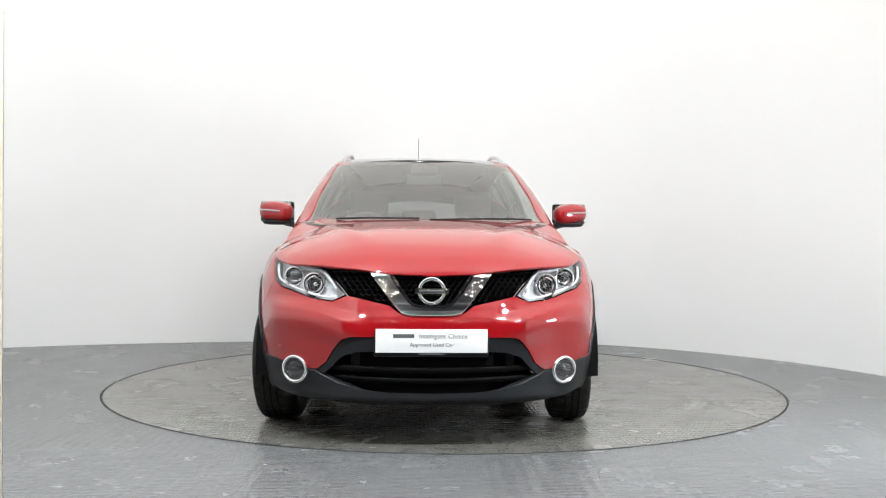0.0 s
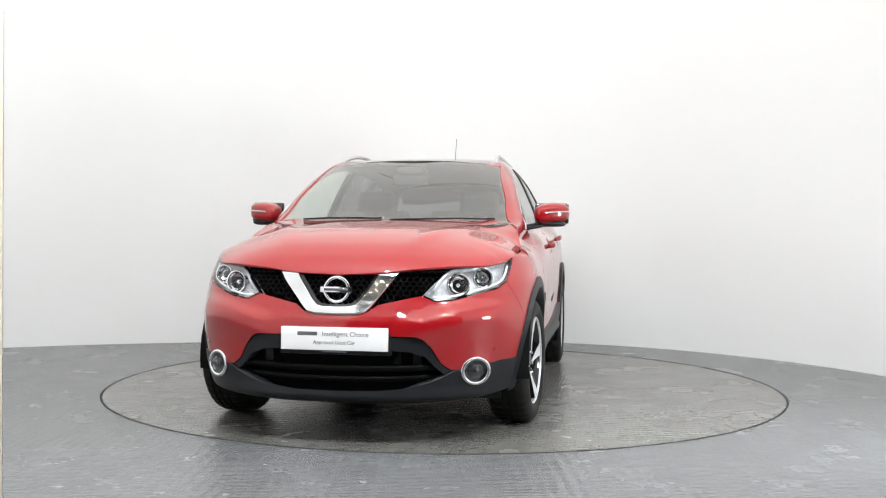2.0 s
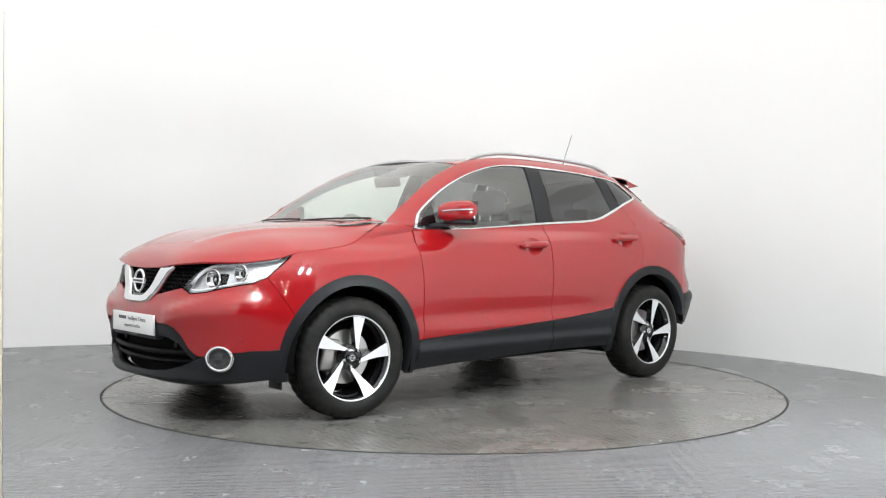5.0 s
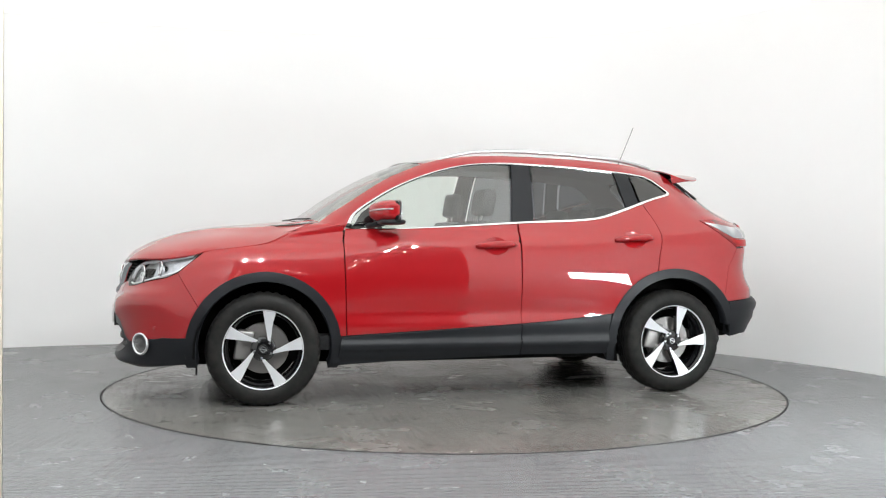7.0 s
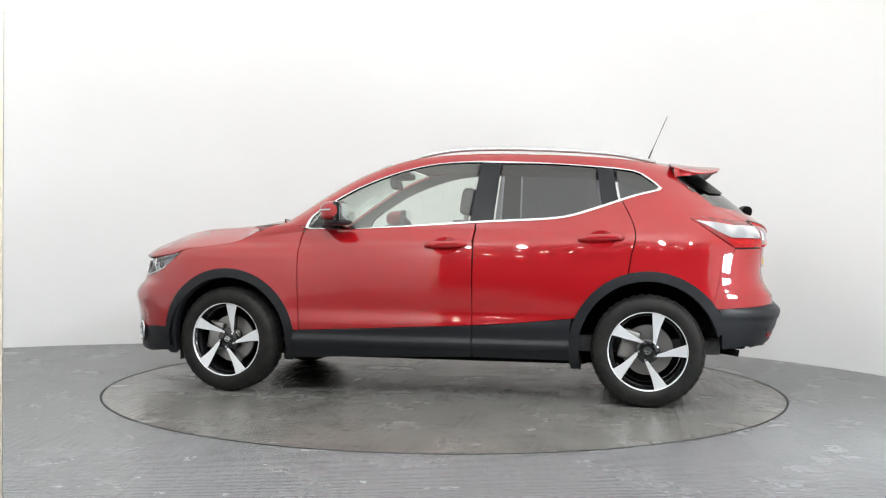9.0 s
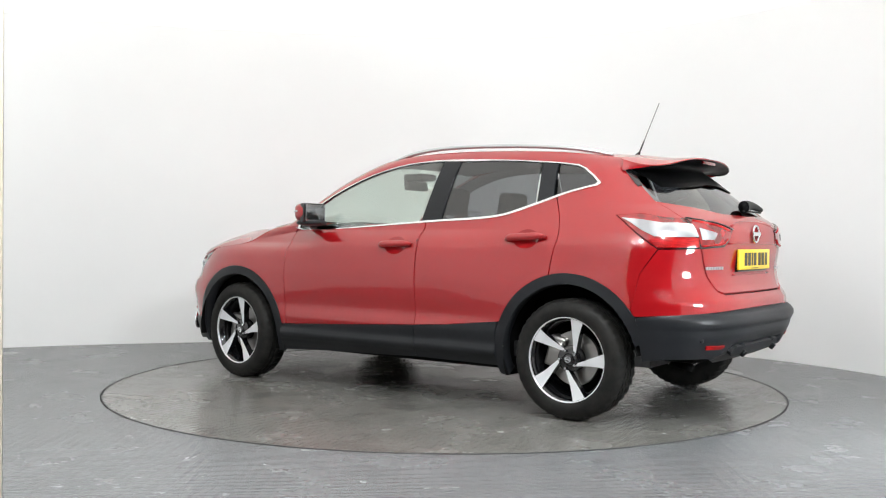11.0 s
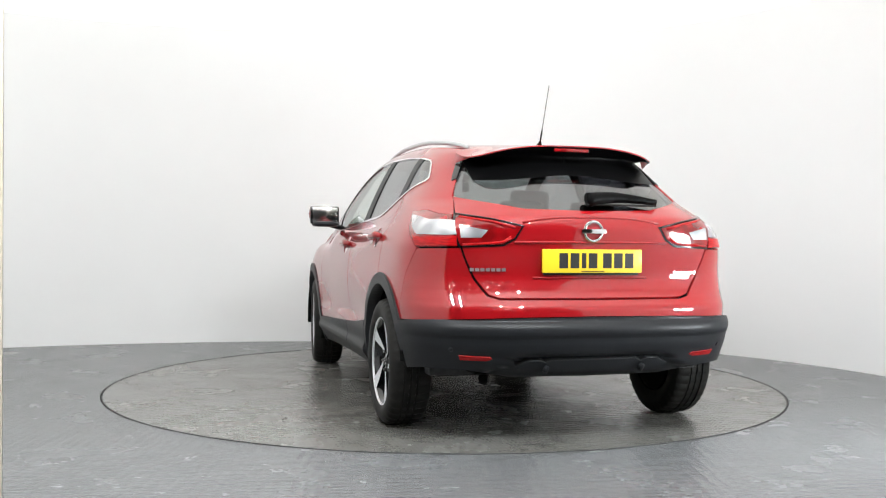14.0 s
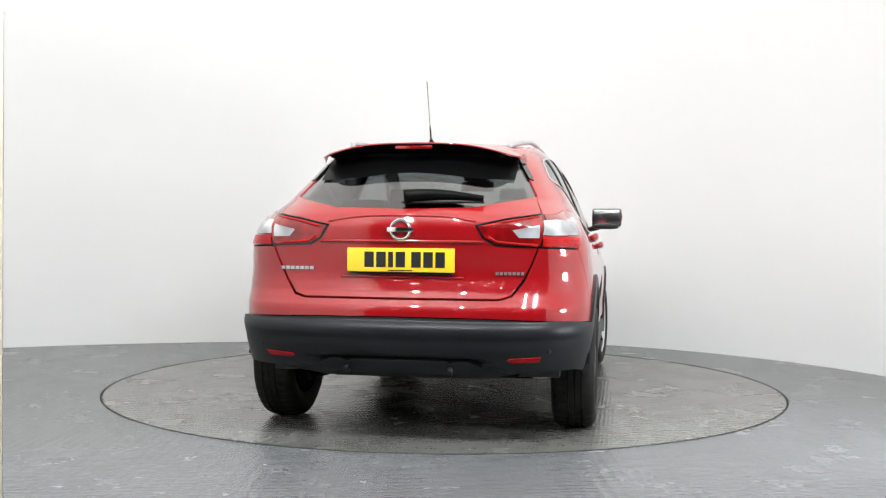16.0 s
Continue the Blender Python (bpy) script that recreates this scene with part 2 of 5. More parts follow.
def studio():
    bm = bmesh.new()
    inner, outer = WALL_LINE, offset_line(WALL_LINE, 0.14)
    rows = [[bm.verts.new((*p, z)) for p in line] for line in (inner, outer) for z in (0.0, CEIL + 0.05)]
    i0, i1, o0, o1 = rows
    for k in range(len(inner) - 1):
        bm.faces.new((i0[k], i0[k + 1], i1[k + 1], i1[k]))
        bm.faces.new((o0[k + 1], o0[k], o1[k], o1[k + 1]))
        bm.faces.new((i1[k], i1[k + 1], o1[k + 1], o1[k]))
    bm.faces.new((i0[-1], o0[-1], o1[-1], i1[-1]))
    bmesh.ops.recalc_face_normals(bm, faces=bm.faces)
    wall = crease(part("wall_studio", bm, WALL))
    tagged(wall, "white painted curved studio wall round the turntable", "wall", kind="structure")
    # end of the wall beside the opening
    x, y = inner[0]
    j = boxed("wall_jamb", (x - 0.20, x, y - 0.22, y - 0.004, 0, CEIL), JAMB, None, 0.003)
    tagged(j, "beige painted jamb at the studio opening", "wall", kind="structure")
    bead = boxed("trim_jamb", (x - 0.003, x + 0.006, y - 0.226, y - 0.212, 0, CEIL), BEAD, None, 0.002)
    tagged(bead, "white corner bead on the jamb", "trim", kind="structure")
    # luminous ceiling
    bm = bmesh.new()
    lo = [bm.verts.new((*p, CEIL)) for p in inner]
    hi = [bm.verts.new((*p, CEIL + 0.06)) for p in inner]
    bm.faces.new(lo), bm.faces.new(hi)
    for k in range(len(lo)):
        bm.faces.new((lo[k], lo[(k + 1) % len(lo)], hi[(k + 1) % len(lo)], hi[k]))
    bmesh.ops.recalc_face_normals(bm, faces=bm.faces)
    c = part("ceiling", bm, LIGHTCEIL, smooth=False)
    tagged(c, "glowing white stretched light ceiling", "ceiling", kind="structure")
    # floor with a round hole for the turntable
    bm = bmesh.new()
    n = 128
    ring = [bm.verts.new((2.245 * math.cos(2 * math.pi * k / n), 2.245 * math.sin(2 * math.pi * k / n), 0)) for k in range(n)]
    down = [bm.verts.new((v.co.x, v.co.y, -0.05)) for v in ring]
    far = [bm.verts.new((9.0 * max(-1, min(1, 1.42 * math.cos(2 * math.pi * k / n))), 13.0 * max(-1, min(1, 1.42 * math.sin(2 * math.pi * k / n))), 0)) for k in range(n)]
    for k in range(n):
        q = (k + 1) % n
        bm.faces.new((ring[k], far[k], far[q], ring[q]))
        bm.faces.new((down[k], ring[k], ring[q], down[q]))
    bm.faces.new(down)
    bmesh.ops.recalc_face_normals(bm, faces=bm.faces)
    f = part("floor", bm, FLOOR, smooth=False)
    tagged(f, "grey painted studio floor with a fine raised tread", "floor", kind="structure")
    # the hall behind the camera
    h = 3.6
    for nm, d in (("wall_hall_back", (-6, 6, -12.2, -12, 0, h)), ("wall_hall_west", (-6.2, -6, -12.2, 4, 0, h)), ("wall_hall_east", (6, 6.2, -12.2, 4, 0, h)),
                  ("wall_hall_north", (-6.2, 6.2, 4, 4.2, 0, h))):
        tagged(boxed(nm, d, HALL, None, 0.0), "plain grey hall wall", "wall", kind="structure")
    tagged(boxed("ceiling_hall", (-6.2, 6.2, -12.2, 4.2, h, h + 0.15), HALL, None, 0.0), "plain grey hall ceiling", "ceiling", kind="structure")
    # wall over the opening
    a, b = inner[0], inner[-1]
    tagged(boxed("wall_lintel", (a[0] - 0.2, b[0] + 0.2, -3.96, -3.82, 2.5, h), HALL, None, 0.004), "grey wall above the studio opening", "wall", kind="structure")


def hall_lamps():
    """Small round spot lamps under the hall ceiling."""
    bm = bmesh.new()
    bmesh.ops.create_cone(bm, cap_ends=True, segments=16, radius1=0.07, radius2=0.06, depth=0.10)
    lamp = crease(part("ceiling_spot", bm, PLASTIC))
    bm = bmesh.new()
    bmesh.ops.create_circle(bm, cap_ends=True, segments=16, radius=0.055, matrix=Matrix.Translation((0, 0, -0.052)))
    part("bulb", bm, LAMPGLOW, lamp, "warm glowing lamp face")
    tagged(lamp, "small round black ceiling spot lamp, lit", "ceiling lamp", "spots under the hall ceiling")
    spots = [(x, y) for x in (-3.2, -2.4, -1.6, -0.8, 0.0, 0.8, 1.6, 2.4, 3.2) for y in (-7.2, -8.6, -10.2)]
    lamp.matrix_basis = pose(*spots[0], 3.55)
    for x, y in spots[1:]:
        copy_thing(lamp, pose(x, y, 3.55))


def softbox():
    """An upright softbox on a stand inside the opening, turned to the turntable."""
    bm = bmesh.new()
    box_bm(bm, -0.29, 0.29, -0.10, 0.04, 0.70, 1.10, 0.02)
    box = crease(part("softbox", bm, PLASTIC))
    part("diffuser", box_bm(bmesh.new(), -0.27, 0.27, 0.041, 0.047, 0.72, 1.08), SOFTBOX, box, "glowing white diffuser", smooth=False)
    tube("stand_pole", [(0, -0.12, 0.02), (0, -0.12, 0.95)], 0.016, STEEL, box)
    for a in (90, 210, 330):
        c, q = math.cos(radians(a)), math.sin(radians(a))
        tube("stand_leg", [(0, -0.12, 0.42), (0.30 * c, -0.12 + 0.22 * q, 0.012)], 0.011, STEEL, box)
    tagged(box, "upright studio softbox on a stand, lit", "studio lamp")
    x, y = 2.82, -2.70
    box.matrix_basis = pose(x, y, 0, 0, 0, math.degrees(math.atan2(-y, -x)) - 90)


def fill_spots():
    """Two rows of small round fill lamps on hangers over the opening, added to brighten the back wall."""
    bm = bmesh.new()
    bmesh.ops.create_cone(bm, cap_ends=True, segments=20, radius1=0.058, radius2=0.045, depth=0.13, matrix=Matrix.Translation((0, 0, 0.066)))
    lamp = crease(part("fill_spot", bm, PLASTIC))
    bm = bmesh.new()
    bmesh.ops.create_circle(bm, cap_ends=True, segments=20, radius=0.036, matrix=Matrix.Translation((0, 0, -0.002)))
    bmesh.ops.reverse_faces(bm, faces=bm.faces)
    part("lamp_face", bm, FILLSPOT, lamp, "glowing white lamp face", smooth=False)
    tube("hanger", [(0, 0.03, 0.09), (0, 0.22, 0.15)], 0.008, STEEL, lamp)
    tagged(lamp, "small round black spot lamp, lit, added to brighten the back wall", "studio lamp", "spots over the opening")
    places = [(x, y, z) for x in (-0.95, -0.45, 0.95, 1.45) for y, z in ((-3.62, 2.58), (-3.50, 2.76))]
    for k, p in enumerate(places):
        m = pose(*p, 40, 0, 26)
        if k:
            copy_thing(lamp, m)
        else:
            lamp.matrix_basis = m


def turntable():
    bm = bmesh.new()
    n = 128
    prof = ((2.238, -0.045), (2.238, -0.002), (2.236, 0.0))
    rows = [[bm.verts.new((r * math.cos(2 * math.pi * k / n), r * math.sin(2 * math.pi * k / n), z)) for k in range(n)] for r, z in prof]
    for a, b in zip(rows, rows[1:]):
        for k in range(n):
            bm.faces.new((a[k], a[(k + 1) % n], b[(k + 1) % n], b[k]))
    bm.faces.new(rows[-1])
    t = part("turntable", bm, DISC, smooth=False)
    bm = bmesh.new()
    rows = [[bm.verts.new((r * math.cos(2 * math.pi * k / n), r * math.sin(2 * math.pi * k / n), z)) for k in range(n)] for r, z in ((2.230, 0.0005), (2.231, 0.003), (2.2365, 0.003), (2.2375, -0.002))]
    for a, b in zip(rows, rows[1:]):
        for k in range(n):
            bm.faces.new((a[k], b[k], b[(k + 1) % n], a[(k + 1) % n]))
    part("rim_ring", bm, PLASTIC, t, "thin dark edge ring")
    return tagged(t, "round worn grey turntable set flush in the floor", "turntable")


studio()
hall_lamps()
softbox()
fill_spots()
TABLE = turntable()


# ---- the car's body surface: plan curves stacked by height; x ahead, y to its left ----
XF = table([(.18, 2.02), (.21, 2.12), (.24, 2.195), (.30, 2.185), (.42, 2.195), (.53, 2.205), (.60, 2.20), (.66, 2.175), (.72, 2.15), (.80, 2.135), (.85, 2.11),
            (.90, 2.085), (.96, 2.0), (1.02, 1.6), (1.06, 1.36), (1.09, 1.12), (1.136, 1.02), (1.254, .85), (1.365, .67), (1.451, .50), (1.507, .36), (1.54, .2)])
X0F = table([(.18, 1.2), (.97, 1.2), (1.06, .72), (1.136, .59), (1.254, .42), (1.365, .24), (1.451, .06), (1.507, -.09), (1.54, -.25)])
NF = table([(.18, 2.6), (.35, 2.8), (.65, 2.8), (.82, 2.6), (.97, 2.5), (1.08, 3.7), (1.56, 3.7)])
XR = table([(.25, -1.80), (.31, -1.95), (.36, -2.045), (.43, -2.085), (.50, -2.118), (.57, -2.125), (.60, -2.105), (.66, -2.10), (.70, -2.075), (.75, -2.045), (.82, -2.03), (.95, -2.045),
            (1.05, -2.055), (1.10, -2.04), (1.14, -2.0), (1.186, -1.95), (1.314, -1.80), (1.40, -1.69), (1.46, -1.6), (1.5, -1.5)])
X0R = table([(.18, -1.25), (1.05, -1.25), (1.14, -1.25), (1.314, -1.05), (1.46, -.85), (1.5, -.75)])
NR = table([(.18, 3.8), (.6, 4.0), (.95, 4.4), (1.05, 4.2), (1.14, 3.2), (1.2, 2.7), (1.56, 2.6)])
WM = table([(.18, .80), (.25, .85), (.40, .88), (.46, .892), (.54, .877), (.64, .891), (.75, .897), (.85, .890), (.93, .878), (.98, .862), (1.02, .835), (1.05, .805), (1.09, .79), (1.2, .748),
            (1.3, .705), (1.4, .657), (1.47, .615), (1.51, .580), (1.54, .54), (1.56, .48)])
WF = table([(.18, .80), (.25, .86), (.40, .895), (.6, .91), (.75, .905), (.85, .885), (.90, .865), (.93, .84), (.958, .80), (1.0, .775), (1.05, .75), (1.1, .76), (1.2, .748),
            (1.3, .705), (1.4, .657), (1.47, .615), (1.51, .580), (1.54, .54), (1.56, .48)])
WR = table([(.18, .80), (.25, .85), (.4, .89), (.6, .905), (.75, .90), (.85, .89), (.95, .88), (1.03, .855), (1.1, .815), (1.2, .755), (1.3, .70), (1.4, .645), (1.5, .56), (1.54, .5)])


def ease(t):
    t = min(max(t, 0.0), 1.0)
    return t * t * (3 - 2 * t)


def width(x, z):
    w = WM(z)
    return w + (WF(z) - w) * ease((x - 0.45) / 0.75) + (WR(z) - w) * ease((-0.35 - x) / 0.9)


def body(u, z):
    """u: 0 the nose's middle, 1 to 2 along the left side, 3 the tail's middle."""
    a, b = X0F(z), X0R(z)
    if 1 <= u <= 2:
        x = a + (b - a) * (u - 1)
        return Vector((x, width(x, z), z))
    front = u < 1
    n, x0, end = (NF(z), a, XF(z)) if front else (NR(z), b, XR(z))
    al = (u if front else 3 - u) * math.pi / 2
    c, s = max(math.cos(al), 0.0), max(math.sin(al), 0.0)
    r = (c ** n + s ** n) ** (-1 / n)
    return Vector((x0 + (end - x0) * r * c, width(x0, z) * r * s, z))


def S(x, z):
    """u and z of the side point at x."""
    a, b = X0F(z), X0R(z)
    if b <= x <= a:
        return (1 + (a - x) / (a - b), z)
    n, x0, end = (NF(z), a, XF(z)) if x > a else (NR(z), b, XR(z))
    q = min(max(1 - min(abs((x - x0) / (end - x0)), 1.0) ** n, 0.0), 1.0)
    al = math.pi / 2 if q >= 1 else math.atan((q / (1 - q)) ** (1 / n))
    u = al / (math.pi / 2)
    return (u, z) if x > a else (3 - u, z)


def _end(y, z, n, w):
    q = min(max(abs(y) / w, 0.0), 0.99999) ** n
    return math.atan((q / (1 - q)) ** (1 / n)) / (math.pi / 2)


def F(y, z):
    return (_end(y, z, NF(z), width(X0F(z), z)), z)


def R(y, z):
    return (3 - _end(y, z, NR(z), width(X0R(z), z)), z)


ULINES = [k / 26 for k in range(26)] + [1 + k / 44 for k in range(44)] + [2 + k / 26 for k in range(27)]
ZLINES = [0.16 + 0.018 * k for k in range(80)]


def halfplane(poly, axis, value, keep):
    out = []
    for i, p in enumerate(poly):
        q = poly[i - 1]
        a, b = (q[axis] - value) * keep, (p[axis] - value) * keep
        if (a < 0) != (b < 0):
            t = a / (a - b)
            r = [q[k] + (p[k] - q[k]) * t for k in (0, 1)]
            r[axis] = value
            out.append(tuple(r))
        if b >= 0:
            out.append(p)
    return out


def cut(poly, p, q):
    """The part of a polygon on the left of the line from p to q."""
    out = []
    d = lambda r: (q[0] - p[0]) * (r[1] - p[1]) - (q[1] - p[1]) * (r[0] - p[0])
    for i, b in enumerate(poly):
        a = poly[i - 1]
        da, db = d(a), d(b)
        if (da < 0) != (db < 0):
            t = da / (da - db)
            out.append((a[0] + (b[0] - a[0]) * t, a[1] + (b[1] - a[1]) * t))
        if db >= 0:
            out.append(b)
    return out


def area(poly):
    return sum(poly[i - 1][0] * p[1] - p[0] * poly[i - 1][1] for i, p in enumerate(poly)) / 2


def dense(poly, step=0.02, closed=True):
    out = []
    for i in range(len(poly) if closed else len(poly) - 1):
        p, q = poly[i], poly[(i + 1) % len(poly)]
        n = max(1, int(math.hypot(q[0] - p[0], q[1] - p[1]) / step))
        out += [(p[0] + (q[0] - p[0]) * k / n, p[1] + (q[1] - p[1]) * k / n) for k in range(n)]
    return out if closed else out + [poly[-1]]


def normal_at(surf, a, b, flip):
    e = 2e-3
    n = (surf(a + e, b) - surf(a - e, b)).cross(surf(a, b + e) - surf(a, b - e))
    n = n.normalized() if n.length > 1e-12 else Vector((0, 0, 1))
    return -n if flip else n


def body_safe(u, z):
    if u < 0:
        p = body(-u, z)
        return Vector((p.x, -p.y, p.z))
    if u > 3:
        p = body(6 - u, z)
        return Vector((p.x, -p.y, p.z))
    return body(u, z)


def shrink(poly, surf, gap):
    """Draw the outline in by gap metres, measured on the surface; edges on the car's middle stay."""
    sg = 1 if area(poly) > 0 else -1
    out = []
    n = len(poly)
    for i, p in enumerate(poly):
        a, b = poly[i - 1], poly[(i + 1) % n]
        e = 1e-3
        su = max((surf(p[0] + e, p[1]) - surf(p[0] - e, p[1])).length / (2 * e), 1e-3)
        sz = max((surf(p[0], p[1] + e) - surf(p[0], p[1] - e)).length / (2 * e), 1e-3)
        d1 = Vector(((p[0] - a[0]) * su, (p[1] - a[1]) * sz))
        d2 = Vector(((b[0] - p[0]) * su, (b[1] - p[1]) * sz))
        if d1.length < 1e-9 or d2.length < 1e-9:
            out.append(p)
            continue
        n1, n2 = Vector((-d1.y, d1.x)).normalized(), Vector((-d2.y, d2.x)).normalized()
        m = n1 + n2
        m = m / max(m.length_squared, 0.8) * 2 * sg if m.length > 1e-6 else n1 * sg
        out.append((p[0] + m.x * gap / su, p[1] + m.y * gap / sz))
    return out


def mesh_from(name, verts, norms, faces, material, parent, label):
    me = bpy.data.meshes.new(name)
    me.from_pydata(verts, [], faces)
    me.materials.append(material)
    me.shade_smooth()
    me.normals_split_custom_set_from_vertices([tuple(n) for n in norms])
    ob = new(name, me)
    if parent:
        ob.parent = parent
    if label:
        tagged(ob, label)
    return ob


def sheet(outline, surf=body_safe, lines=(ULINES, ZLINES), gap=0.0016, lift=0.0, depth=0.02, mid=(), both=False, flip=False, fine=0.02):
    """Vertices, normals and faces of a panel cut from a surface along an outline, with a turned-in rim."""
    poly = dense(outline, fine)
    onmid = lambda p: any(abs(p[mid[0]] - m) < 1e-4 for m in mid[1:]) if mid else False
    held = [onmid(p) for p in poly]
    small = shrink(poly, surf, gap)
    if mid:
        for i, h in enumerate(held):
            if h:
                q = list(small[i])
                q[mid[0]] = poly[i][mid[0]]
                small[i] = tuple(q)
    if area(small) < 0:
        small.reverse(), held.reverse()
    verts, norms, faces, index = [], [], [], {}

    def vert(a, b):
        k = (round(a, 6), round(b, 6))
        if k not in index:
            n = normal_at(surf, a, b, flip)
            index[k] = len(verts)
            verts.append(tuple(surf(a, b) + n * lift))
            norms.append(n)
        return index[k]

    la, lb = lines
    amin, amax = min(p[0] for p in small), max(p[0] for p in small)
    bmin, bmax = min(p[1] for p in small), max(p[1] for p in small)
    for i in range(len(la) - 1):
        if la[i + 1] <= amin or la[i] >= amax:
            continue
        col = halfplane(halfplane(small, 0, la[i], 1), 0, la[i + 1], -1)
        if len(col) < 3:
            continue
        for j in range(len(lb) - 1):
            if lb[j + 1] <= bmin or lb[j] >= bmax:
                continue
            cell = halfplane(halfplane(col, 1, lb[j], 1), 1, lb[j + 1], -1)
            if len(cell) < 3 or abs(area(cell)) < 1e-9:
                continue
            f = []
            for p in cell:
                v = vert(*p)
                if v not in f:
                    f.append(v)
            if len(f) >= 3:
                faces.append(f[::-1] if flip else f)
    if depth:
        n = len(small)
        for i in range(n):
            p, q = small[i], small[(i + 1) % n]
            if held[i] and held[(i + 1) % n]:
                continue
            np_, nq = normal_at(surf, *p, flip), normal_at(surf, *q, flip)
            P, Q = surf(*p) + np_ * lift, surf(*q) + nq * lift
            t = (Q - P)
            if t.length < 1e-9:
                continue
            o = t.cross(np_).normalized() * (-1 if flip else 1)
            k = len(verts)
            verts += [tuple(v) for v in (P, Q, Q - nq * depth, P - np_ * depth)]
            norms += [(np_ + o).normalized(), (nq + o).normalized(), o, o]
            faces.append([k + 3, k + 2, k + 1, k] if not flip else [k, k + 1, k + 2, k + 3])
    if both:
        k = len(verts)
        faces += [[v + k for v in f[::-1]] for f in faces]
        verts += [(x, -y, z) for x, y, z in verts]
        norms += [Vector((m.x, -m.y, m.z)) for m in norms]
    return verts, norms, faces


def panel(name, outline, material, parent, label="", sides=True, **kw):
    """A panel on the car's left, and its mirror image on the right as an object of its own."""
    v, n, f = sheet(outline, **kw)
    out = [mesh_from(name, v, n, f, material, parent, label)]
    if sides and not kw.get("both"):
        out.append(mesh_from(name, [(x, -y, z) for x, y, z in v], [Vector((m.x, -m.y, m.z)) for m in n], [q[::-1] for q in f], material, parent, label))
    return out


def arc(cx, cz, r, a0, a1, n=16, rz=None):
    return [(cx + r * math.cos(radians(a0 + (a1 - a0) * k / n)), cz + (rz or r) * math.sin(radians(a0 + (a1 - a0) * k / n))) for k in range(n + 1)]


def side(pts):
    return [S(x, z) for x, z in dense(pts, 0.02, False)]


HUB = 0.342
FX, RX = 1.323, -1.323
CENTRE = (0, 0.0, 3.0)     # u of the two middle lines

car = new("car")
car.empty_display_size = 0.1
tagged(car, "bright red compact sport utility car with black plastic cladding", "car")

# glass-house outline on the side
DLO_TOP = spline([(.835, 1.058), (.802, 1.124), (.731, 1.185), (.553, 1.294), (.374, 1.375), (.195, 1.435), (.016, 1.473), (-.164, 1.489), (-.345, 1.491), (-.708, 1.477),
                  (-1.072, 1.449), (-1.235, 1.428)], 4) + [(-1.29, 1.405), (-1.36, 1.355), (-1.405, 1.315)]
DLO_LOW = [(-1.39, 1.298)] + spline([(-1.34, 1.286), (-1.216, 1.252), (-1.039, 1.19), (-.862, 1.136), (-.685, 1.113), (-.297, 1.095), (.23, 1.064), (.545, 1.05), (.80, 1.05)], 4)
ROOF_EDGE = spline([(.30, 1.474), (.194, 1.503), (.012, 1.530), (-.171, 1.541), (-.355, 1.544), (-.723, 1.534), (-1.094, 1.512), (-1.33, 1.486), (-1.46, 1.462)], 4)
A_LINE = spline([(.985, 1.092), (.919, 1.136), (.738, 1.254), (.558, 1.365), (.376, 1.447), (.30, 1.474)], 4)
HOOD_EDGE = spline([(1.66, .912), (1.45, .935), (1.305, .957), (1.21, .995), (1.148, 1.03), (1.06, 1.068), (.985, 1.092)], 4)


